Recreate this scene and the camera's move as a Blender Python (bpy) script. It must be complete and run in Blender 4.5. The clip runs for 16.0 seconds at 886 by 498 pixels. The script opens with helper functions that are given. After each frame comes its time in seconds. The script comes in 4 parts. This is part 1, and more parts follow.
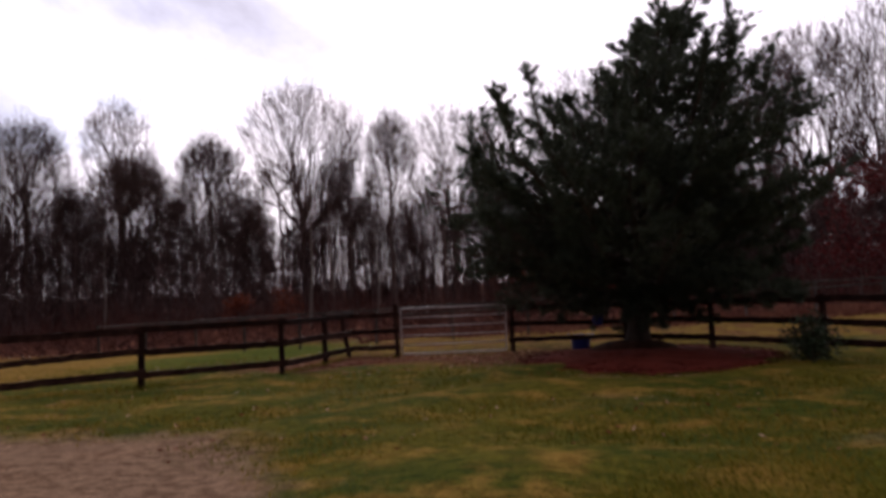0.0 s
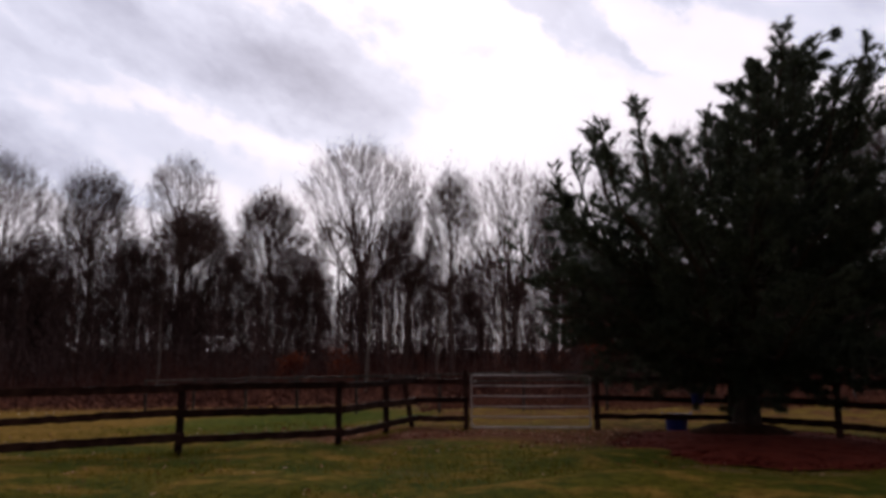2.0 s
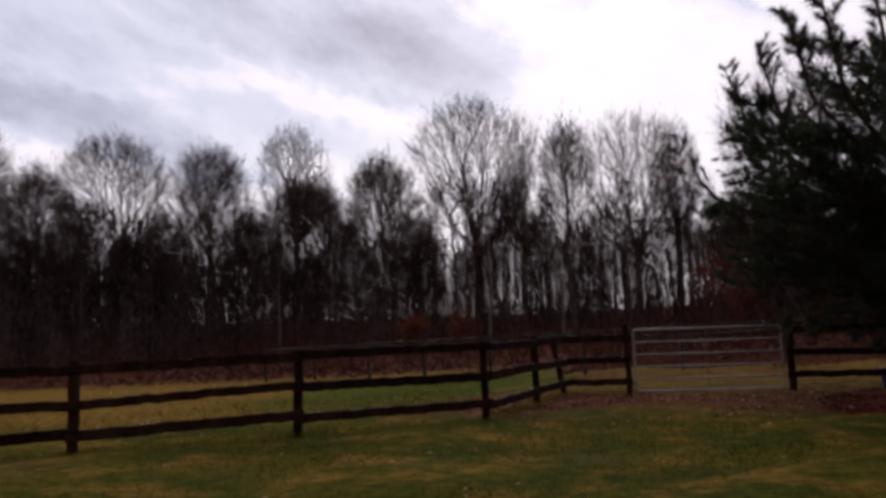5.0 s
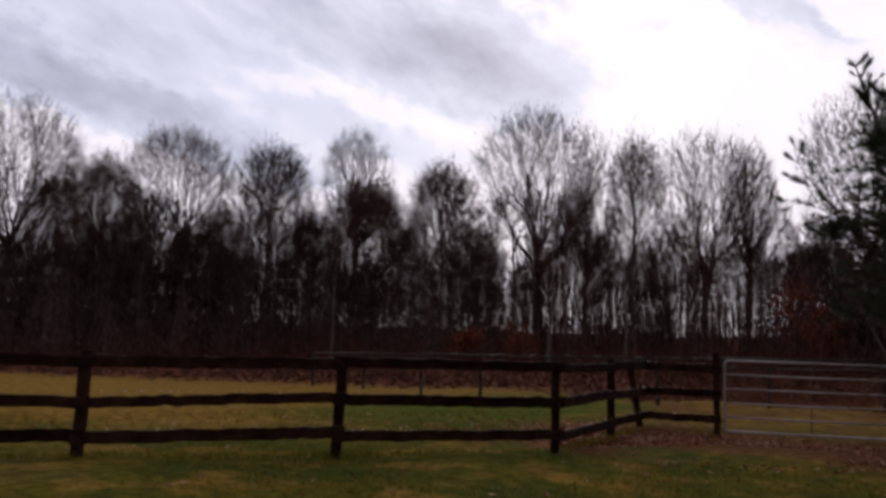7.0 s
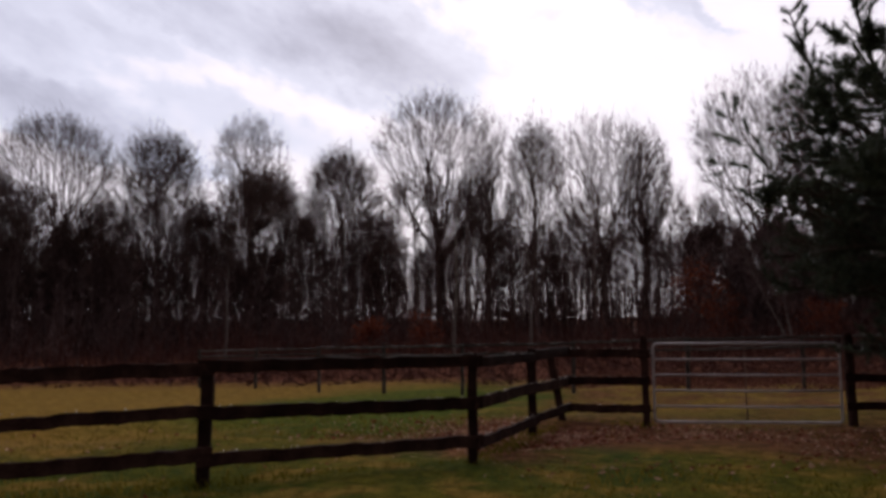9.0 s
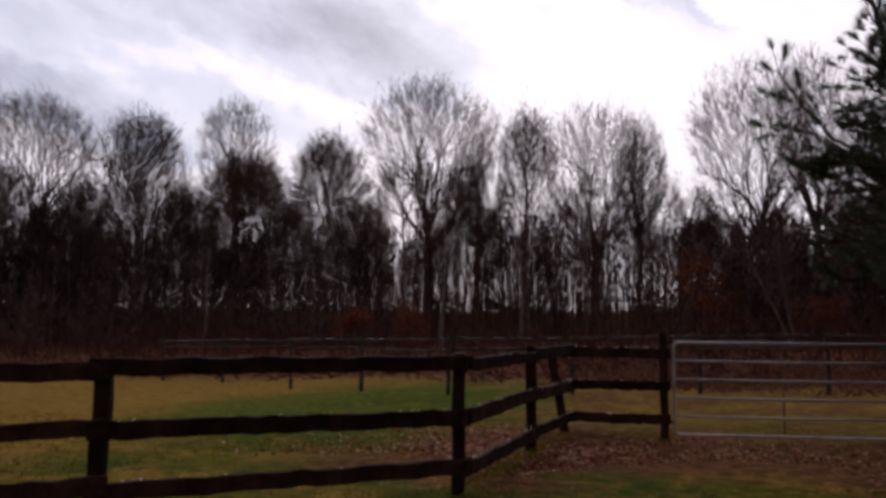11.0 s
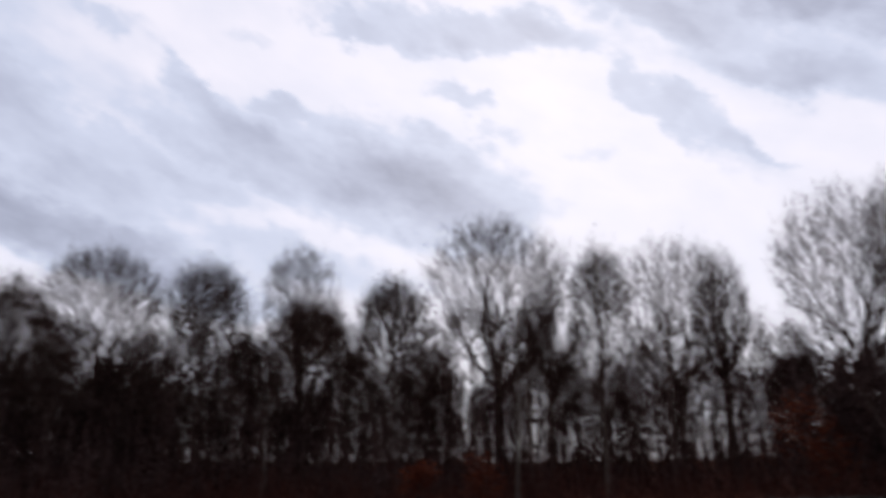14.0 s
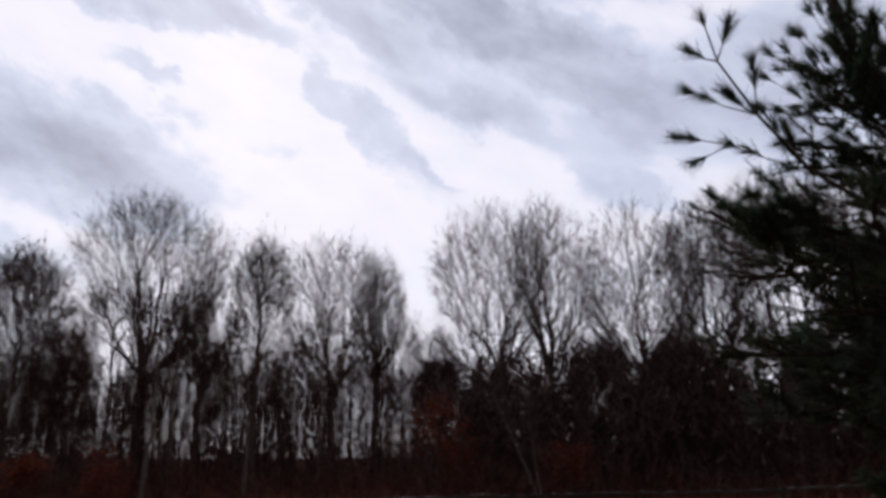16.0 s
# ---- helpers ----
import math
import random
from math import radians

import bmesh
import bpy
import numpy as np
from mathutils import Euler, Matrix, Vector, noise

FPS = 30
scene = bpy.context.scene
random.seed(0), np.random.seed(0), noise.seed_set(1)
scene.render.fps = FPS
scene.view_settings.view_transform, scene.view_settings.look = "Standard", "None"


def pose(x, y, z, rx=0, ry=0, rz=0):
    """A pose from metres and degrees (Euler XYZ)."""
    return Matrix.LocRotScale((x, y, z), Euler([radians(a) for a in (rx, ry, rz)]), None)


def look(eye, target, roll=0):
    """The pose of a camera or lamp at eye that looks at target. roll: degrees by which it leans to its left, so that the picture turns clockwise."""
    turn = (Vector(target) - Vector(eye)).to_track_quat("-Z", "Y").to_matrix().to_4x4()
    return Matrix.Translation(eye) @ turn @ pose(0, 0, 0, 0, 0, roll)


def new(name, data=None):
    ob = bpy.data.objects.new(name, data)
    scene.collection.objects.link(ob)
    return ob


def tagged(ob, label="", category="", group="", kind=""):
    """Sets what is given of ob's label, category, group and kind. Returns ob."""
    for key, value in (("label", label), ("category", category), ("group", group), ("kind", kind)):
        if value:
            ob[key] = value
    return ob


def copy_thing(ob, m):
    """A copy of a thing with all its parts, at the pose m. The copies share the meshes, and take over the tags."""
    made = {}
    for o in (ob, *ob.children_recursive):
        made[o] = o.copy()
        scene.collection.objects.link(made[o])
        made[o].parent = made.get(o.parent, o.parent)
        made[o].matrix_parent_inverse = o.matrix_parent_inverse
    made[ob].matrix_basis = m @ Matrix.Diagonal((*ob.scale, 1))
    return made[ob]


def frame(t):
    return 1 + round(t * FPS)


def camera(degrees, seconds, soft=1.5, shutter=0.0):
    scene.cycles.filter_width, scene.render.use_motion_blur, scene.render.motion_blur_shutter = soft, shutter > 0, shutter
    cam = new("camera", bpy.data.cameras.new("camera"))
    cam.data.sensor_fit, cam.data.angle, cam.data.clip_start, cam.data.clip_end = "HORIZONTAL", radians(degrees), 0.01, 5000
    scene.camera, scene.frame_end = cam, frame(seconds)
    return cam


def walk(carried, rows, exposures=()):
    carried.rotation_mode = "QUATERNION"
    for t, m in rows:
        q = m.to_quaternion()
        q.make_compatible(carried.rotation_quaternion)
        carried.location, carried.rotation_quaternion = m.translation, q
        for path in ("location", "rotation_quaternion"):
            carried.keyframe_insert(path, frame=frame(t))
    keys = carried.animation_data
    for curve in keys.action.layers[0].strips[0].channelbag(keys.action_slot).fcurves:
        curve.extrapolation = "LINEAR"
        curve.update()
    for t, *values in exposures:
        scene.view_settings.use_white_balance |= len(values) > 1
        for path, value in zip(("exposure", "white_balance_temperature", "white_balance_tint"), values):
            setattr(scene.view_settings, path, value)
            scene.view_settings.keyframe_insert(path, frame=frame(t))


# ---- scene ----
cam = camera(56.9, 16.0, soft=3.5, shutter=0.5)
PATH = [
    (0, (5.050, -1.195, 1.550), (4.793, 0.785, 1.668), -2.40),
    (0.5, (4.776, -0.673, 1.572), (4.476, 1.296, 1.753), -2.40),
    (1, (4.583, -0.114, 1.544), (4.191, 1.840, 1.714), -1.80),
    (1.5, (4.312, 0.436, 1.531), (4.014, 2.403, 1.730), -1.70),
    (2, (4.206, 0.919, 1.556), (3.821, 2.862, 1.835), -0.00),
    (2.5, (4.051, 1.404, 1.529), (3.751, 3.361, 1.813), -0.20),
    (3, (3.869, 1.877, 1.548), (3.490, 3.824, 1.806), -0.60),
    (3.5, (3.665, 2.262, 1.546), (3.049, 4.144, 1.823), -2.40),
    (4, (3.379, 2.771, 1.493), (2.730, 4.653, 1.688), -2.60),
    (6.5, (2.238, 4.775, 1.450), (1.531, 6.635, 1.654), 0.80),
    (7, (2.077, 5.213, 1.457), (1.300, 7.042, 1.682), 1.90),
    (7.5, (1.877, 5.612, 1.459), (1.195, 7.481, 1.660), 1.80),
    (8, (1.735, 6.073, 1.464), (1.082, 7.947, 1.716), 1.90),
    (8.5, (1.626, 6.502, 1.447), (0.966, 8.373, 1.703), 1.30),
    (9, (1.451, 7.006, 1.492), (0.901, 8.918, 1.694), -0.30),
    (11.5, (0.817, 9.510, 1.521), (0.287, 11.431, 1.702), 0.70),
    (12, (0.652, 9.986, 1.669), (-0.117, 11.801, 2.011), 0.70),
    (12.5, (0.479, 10.457, 1.680), (-0.429, 12.172, 2.163), -0.10),
    (13, (0.278, 10.933, 1.680), (-0.640, 12.619, 2.243), 0.80),
    (13.5, (0.055, 11.438, 1.680), (-0.843, 13.136, 2.239), 1.60),
    (14, (-0.090, 11.957, 1.679), (-0.750, 13.768, 2.211), -0.20),
    (14.5, (-0.125, 12.476, 1.675), (-0.542, 14.362, 2.193), 1.20),
    (15, (-0.088, 12.988, 1.664), (-0.329, 14.908, 2.170), 1.60),
    (15.5, (-0.021, 13.460, 1.656), (-0.054, 15.390, 2.179), -0.90),
    (16, (0.034, 13.904, 1.649), (0.147, 15.830, 2.177), 0.30),
]
EXPOSURES = [(0, 0.08, 6500, 19), (0.5, 0.36, 6450, 18), (1.0, 0.08, 6450, 17), (1.8, -0.34, 6550, 14), (2.5, -0.42, 6550, 14), (7.5, -0.40, 6500, 13), (11.5, -0.34, 6600, 14), (12.0, -0.5, 6450, 12), (12.5, -0.72, 6200, 9), (13, -0.52, 6200, 9), (14, -0.54, 6200, 9), (16, -0.55, 6200, 9)]
walk(cam, [(t, look(eye, aim, roll)) for t, eye, aim, roll in PATH], EXPOSURES)

# ------------------------------------------------------------------ sky and light
SUN_AZ, SUN_EL = -12.0, 30.0      # degrees to the right of +y, and up


def heading(az, el):
    """Unit vector; az in degrees to the left of +y."""
    a, e = radians(az), radians(el)
    return Vector((-math.sin(a) * math.cos(e), math.cos(a) * math.cos(e), math.sin(e)))


def build_world():
    world = bpy.data.worlds.new("overcast_sky")
    scene.world = world
    world.use_nodes = True
    nt = world.node_tree
    nt.nodes.clear()
    N, L = nt.nodes.new, nt.links.new
    out, bg = N("ShaderNodeOutputWorld"), N("ShaderNodeBackground")
    L(bg.outputs[0], out.inputs[0])
    tc = N("ShaderNodeTexCoord")

    def calc(op, a, c=0.0, d=0.0):
        k = N("ShaderNodeMath"); k.operation = op
        for i, v in enumerate((a, c, d)):
            if isinstance(v, (int, float)):
                k.inputs[i].default_value = v
            else:
                L(v, k.inputs[i])
        return k.outputs[0]

    # the direction as degrees to the right and up
    sep = N("ShaderNodeSeparateXYZ"); L(tc.outputs["Generated"], sep.inputs[0])
    right = calc("MULTIPLY", calc("ARCTAN2", sep.outputs[0], sep.outputs[1]), 57.2958)
    height = calc("MULTIPLY", calc("ARCSINE", sep.outputs[2]), 57.2958)
    flat = N("ShaderNodeCombineXYZ"); L(right, flat.inputs[0]); L(height, flat.inputs[1])

    def streaks(along, across, detail, seed, rough=0.55):
        """Noise drawn out along the wind, which falls gently to the right."""
        m = N("ShaderNodeMapping"); m.vector_type = "TEXTURE"
        m.inputs["Location"].default_value = (seed, seed * 0.7, seed * 1.3)
        m.inputs["Rotation"].default_value = (0, 0, radians(-22))
        m.inputs["Scale"].default_value = (along, across, 1)
        L(flat.outputs[0], m.inputs[0])
        n = N("ShaderNodeTexNoise")
        n.inputs["Scale"].default_value, n.inputs["Detail"].default_value = 1.0, detail
        n.inputs["Roughness"].default_value = rough
        L(m.outputs[0], n.inputs["Vector"])
        return n

    # the place in the sky, shaken by noise so that cloud edges are ragged
    warped = flat.outputs[0]
    for along, across, amount, seed in ((7.0, 4.5, 6.0, 3.1), (1.8, 1.2, 1.6, 9.4)):
        w = streaks(along, across, 5.0, seed, 0.6)
        sub = N("ShaderNodeVectorMath"); sub.operation = "SUBTRACT"
        L(w.outputs["Color"], sub.inputs[0]); sub.inputs[1].default_value = (0.5, 0.5, 0.5)
        mul = N("ShaderNodeVectorMath"); mul.operation = "MULTIPLY"
        L(sub.outputs[0], mul.inputs[0]); mul.inputs[1].default_value = (amount * 1.5, amount, 0)
        add = N("ShaderNodeVectorMath"); add.operation = "ADD"
        L(warped, add.inputs[0]); L(mul.outputs[0], add.inputs[1])
        warped = add.outputs[0]

    # clouds: degrees right and up, length, depth, fall to the right and thickness
    west = [(-49.7, 16.2, 16.5, 2.2, 13, .60), (-53.5, 25.3, 11.9, 2.4, 30, .42), (-50.1, 20.6, 12.7, 2.2, 18, .40), (-32.3, 20.9, 10.2, 2.5, 20, .42),
            (-22.2, 19.8, 8.0, 3.4, 15, .64), (-33.0, 14.6, 11.5, 1.6, 10, .24), (-41.7, 20.6, 8.5, 1.6, 20, .30), (-57, 25, 17, 7, 20, .22), (-75, 22, 16, 9, 0, .5), (-28, 43, 16, 7, 0, .5)]
    east = [(7.1, 30.2, 9.6, 2.6, 15, .64), (15.1, 26.4, 9.3, 2.2, 20, .50), (-3.1, 30.4, 6.9, 1.7, 20, .42), (-2.8, 23.8, 6.3, 1.3, 38, .30), (5.3, 25.5, 7.5, 1.5, 20, .38),
            (12.9, 22.6, 8.2, 1.2, 15, .24), (16.8, 19.5, 5.1, 1.4, 25, .32), (19.8, 23.6, 7.4, 2.4, 10, .40), (29.1, 24.5, 11.3, 5.2, 0, .46), (6, 28, 14, 4.5, 15, .20), (8, 37, 14, 4, 10, .5)]
    wisps = [(-38.2, 25.0, 4.2, 1.1, 40, .36), (-31.5, 24.2, 2.6, .9, 20, .28), (-18.7, 25.6, 2.6, .7, 25, .24), (-16.7, 23.5, 1.7, .5, 8, .16), (-9.0, 22.3, 1.9, .7, 15, .15),
             (-34.1, 29.0, 1.8, .7, 10, .14), (-45.5, 28.9, 3.9, .8, 0, .18), (-16.3, 30.2, 10.5, 1.3, 8, .36), (-26.3, 30.7, 4.6, .8, 10, .30), (1.7, 20.9, 2.1, .6, 30, .32), (-6.4, 26.5, 2.4, 1.2, 60, .26)]
    total = None
    for az, el, a, b, fall_right, amount in west + east + wisps:
        m = N("ShaderNodeMapping"); m.vector_type = "TEXTURE"
        m.inputs["Location"].default_value = (az, el, 0)
        m.inputs["Rotation"].default_value = (0, 0, radians(-fall_right))
        m.inputs["Scale"].default_value = (a, b, 1)
        L(warped, m.inputs[0])
        ln = N("ShaderNodeVectorMath"); ln.operation = "LENGTH"; L(m.outputs[0], ln.inputs[0])
        mr = N("ShaderNodeMapRange"); mr.interpolation_type = "SMOOTHSTEP"
        L(ln.outputs["Value"], mr.inputs[0])
        mr.inputs[1].default_value, mr.inputs[2].default_value = 1.7, 0.30
        mr.inputs[3].default_value, mr.inputs[4].default_value = 0.0, amount
        total = mr.outputs[0] if total is None else calc("SMOOTH_MAX", total, mr.outputs[0], 0.10)
    puff = streaks(6.0, 3.0, 7.0, 7.7, 0.55)
    pr = N("ShaderNodeMapRange")
    L(puff.outputs["Fac"], pr.inputs[0])
    for i, v in enumerate((0.3, 0.7, 0.55, 1.35)):
        pr.inputs[i + 1].default_value = v
    cov = N("ShaderNodeMath"); cov.operation = "MULTIPLY"; cov.use_clamp = True
    L(total, cov.inputs[0]); L(pr.outputs[0], cov.inputs[1])
    ramp = N("ShaderNodeValToRGB")
    L(cov.outputs[0], ramp.inputs[0])
    e = ramp.color_ramp.elements
    e[0].position, e[0].color = 0.05, (1.46, 1.36, 1.46, 1)
    e[1].position, e[1].color = 0.95, (0.44, 0.44, 0.56, 1)
    for p, c in ((0.20, (1.04, 1.06, 1.25, 1)), (0.50, (0.76, 0.77, 0.94, 1))):
        k = e.new(p); k.color = c
    sky = N("ShaderNodeTexSky")
    sky.sky_type, sky.sun_disc = "NISHITA", False
    sky.sun_elevation, sky.sun_rotation = radians(SUN_EL), radians(SUN_AZ)
    dim = N("ShaderNodeVectorMath"); dim.operation = "SCALE"; dim.inputs["Scale"].default_value = 0.10
    L(sky.outputs[0], dim.inputs[0])
    mix = N("ShaderNodeMix"); mix.data_type = "RGBA"; mix.inputs[0].default_value = 0.90
    L(dim.outputs[0], mix.inputs[6]); L(ramp.outputs[0], mix.inputs[7])
    # brightest round the hidden sun, thick and dull overhead and behind
    sd = N("ShaderNodeVectorMath"); sd.operation = "DISTANCE"
    L(tc.outputs["Generated"], sd.inputs[0]); sd.inputs[1].default_value = heading(15, 14)
    fall = N("ShaderNodeMapRange"); fall.interpolation_type = "SMOOTHSTEP"
    L(sd.outputs["Value"], fall.inputs[0])
    for i, v in enumerate((0.65, 1.35, 1.0, 0.20)):
        fall.inputs[i + 1].default_value = v
    glow = N("ShaderNodeVectorMath"); glow.operation = "SCALE"
    L(mix.outputs[2], glow.inputs[0]); L(fall.outputs[0], glow.inputs["Scale"])
    L(glow.outputs[0], bg.inputs["Color"])
    bg.inputs["Strength"].default_value = 1.0


build_world()
sun = new("sun", bpy.data.lights.new("sun", "SUN"))
sun.data.energy, sun.data.angle, sun.data.color = 0.5, radians(25), (1.0, 0.95, 0.88)
sun.matrix_world = look(heading(-SUN_AZ, SUN_EL) * 50, (0, 0, 0))


# ------------------------------------------------------------------ materials
def material(name, stops, scale=4.0, rough=0.8, bump=0.3, fine=30.0, island=0.0, stretch=(1, 1, 1), spec=0.3, metal=0.0, rnd=0.0, dist=0.02, thin=0.0):
    """A surface whose colour follows coarse noise through stops, with fine grain, bump and a tint per piece."""
    m = bpy.data.materials.new(name)
    m.use_nodes = True
    nt = m.node_tree
    N, L = nt.nodes.new, nt.links.new
    b = nt.nodes["Principled BSDF"]
    tc, mp = N("ShaderNodeTexCoord"), N("ShaderNodeMapping")
    mp.inputs["Scale"].default_value = stretch
    L(tc.outputs["Object"], mp.inputs[0])
    n1, n2 = N("ShaderNodeTexNoise"), N("ShaderNodeTexNoise")
    for n, s, d in ((n1, scale, 4.0), (n2, fine, 6.0)):
        n.inputs["Scale"].default_value, n.inputs["Detail"].default_value = s, d
        L(mp.outputs[0], n.inputs["Vector"])
    f = N("ShaderNodeMath"); f.operation = "MULTIPLY_ADD"
    L(n2.outputs["Fac"], f.inputs[0]); f.inputs[1].default_value = 0.45
    g = N("ShaderNodeMath"); g.operation = "MULTIPLY_ADD"
    L(n1.outputs["Fac"], g.inputs[0]); g.inputs[1].default_value, g.inputs[2].default_value = 1.2, -0.325
    L(g.outputs[0], f.inputs[2])
    last = f.outputs[0]
    if island or rnd:
        src = N("ShaderNodeNewGeometry").outputs["Random Per Island"] if island else N("ShaderNodeObjectInfo").outputs["Random"]
        k = N("ShaderNodeMath"); k.operation = "MULTIPLY_ADD"
        amount = island or rnd
        sh = N("ShaderNodeMath"); sh.operation = "SUBTRACT"; sh.inputs[1].default_value = amount / 2
        L(src, k.inputs[0]); k.inputs[1].default_value = amount
        L(last, k.inputs[2]); L(k.outputs[0], sh.inputs[0])
        last = sh.outputs[0]
    ramp = N("ShaderNodeValToRGB")
    L(last, ramp.inputs[0])
    el = ramp.color_ramp.elements
    while len(el) < len(stops):
        el.new(0.5)
    for i, c in enumerate(stops):
        el[i].position = 0.2 + 0.6 * i / max(1, len(stops) - 1)
        el[i].color = (*c, 1)
    L(ramp.outputs[0], b.inputs["Base Color"])
    b.inputs["Roughness"].default_value, b.inputs["Metallic"].default_value = rough, metal
    b.inputs["Specular IOR Level"].default_value = spec
    if bump:
        bp = N("ShaderNodeBump")
        bp.inputs["Strength"].default_value, bp.inputs["Distance"].default_value = bump, dist
        L(n2.outputs["Fac"], bp.inputs["Height"])
        L(bp.outputs[0], b.inputs["Normal"])
    if thin:                          # light passes through blades and leaves
        tr, mx = N("ShaderNodeBsdfTranslucent"), N("ShaderNodeMixShader")
        L(ramp.outputs[0], tr.inputs["Color"])
        mx.inputs[0].default_value = thin
        L(b.outputs[0], mx.inputs[1]); L(tr.outputs[0], mx.inputs[2])
        L(mx.outputs[0], nt.nodes["Material Output"].inputs["Surface"])
    return m


BARK = material("grey_brown_bark", [(.064, .042, .040), (.122, .082, .077), (.205, .148, .136)], 1.2, .9, .6, 14, stretch=(2, 2, .5), rnd=.35, spec=.08)
DULL_BARK = material("dull_pale_bark", [(.10, .085, .075), (.17, .145, .13), (.25, .22, .20)], 2.0, .85, .3, 12, stretch=(1, 1, 3), spec=.1)
RED_GRASS = material("dry_red_grass", [(.085, .030, .022), (.165, .062, .044), (.26, .125, .08)], .4, .9, 0, 4, island=.6, thin=.3, spec=.05)
DARK_MOUND = material("dark_mound", [(.020, .009, .006), (.042, .017, .011), (.085, .035, .022)], 3.0, .95, .8, 30, spec=.05)
TWIG = material("twig_bark", [(.072, .045, .043), (.124, .082, .077), (.188, .133, .124)], 1.0, .9, 0, 9, rnd=.3, spec=.08)
PINE_BARK = material("pine_bark", [(.03, .022, .018), (.06, .045, .036), (.10, .075, .06)], 3, .95, .8, 20, stretch=(2, 2, .6))
NEEDLE = material("pine_needles", [(.030, .039, .026), (.055, .069, .044), (.09, .108, .07)], 1.3, .5, 0, 8, island=.5, thin=.3)
WOOD = material("dark_wet_fence_wood", [(.012, .005, .004), (.026, .011, .009), (.058, .028, .022)], 3.0, .75, .55, 26, rnd=.3, spec=.07)
STEEL = material("galvanised_steel", [(.34, .31, .31), (.46, .43, .43), (.58, .54, .54)], 6, .5, .05, 60, metal=.25, spec=.5)
GREY_WOOD = material("weathered_grey_rail", [(.030, .024, .022), (.06, .05, .046), (.12, .105, .10)], 3.0, .6, .4, 26, rnd=.4, spec=.2)
RUST = material("rusty_iron", [(.05, .03, .02), (.10, .05, .03), (.15, .08, .05)], 8, .8, .4, 50, metal=.3)
BLUE = material("blue_plastic", [(.010, .025, .16), (.014, .035, .22), (.02, .05, .27)], 4, .4, .05, 40, spec=.5)
MULCH = material("red_brown_mulch", [(.040, .006, .004), (.080, .012, .008), (.14, .026, .016)], 2.2, .95, .8, 30, island=.5, spec=.05)
LEAF = material("fallen_leaves", [(.15, .036, .020), (.29, .090, .048), (.55, .34, .24)], 2, .8, 0, 20, island=.8, thin=.2, spec=.1)
RAIL_GLINT = material("pale_rail_glints", [(.40, .33, .28), (.60, .52, .46), (.78, .72, .66)], 2, .7, 0, 20, island=.6, thin=.2, spec=.2)
RUSSET = material("russet_leaves", [(.085, .020, .012), (.18, .045, .024), (.27, .085, .045)], 1, .8, 0, 9, island=.6, thin=.35, spec=.08)
MAROON = material("maroon_leaves", [(.05, .008, .010), (.10, .014, .016), (.16, .03, .028)], 1, .8, 0, 9, island=.6, thin=.3)
BRUSH = material("bare_brush", [(.046, .019, .017), (.086, .034, .029), (.15, .068, .054)], .25, .9, 0, 3, island=.6, spec=.05)
THICKET = material("thicket_bark", [(.053, .032, .032), (.104, .066, .064), (.165, .112, .107)], .3, .9, 0, 3, island=.5, spec=.05)
GRASS = material("grass_blades", [(.082, .080, .007), (.152, .133, .013), (.30, .195, .034)], .5, .85, 0, 5, island=.6, thin=.4, spec=.06)
SHRUB = material("evergreen_shrub_leaves", [(.012, .022, .010), (.025, .042, .018), (.05, .07, .03)], 2, .6, 0, 9, island=.5)


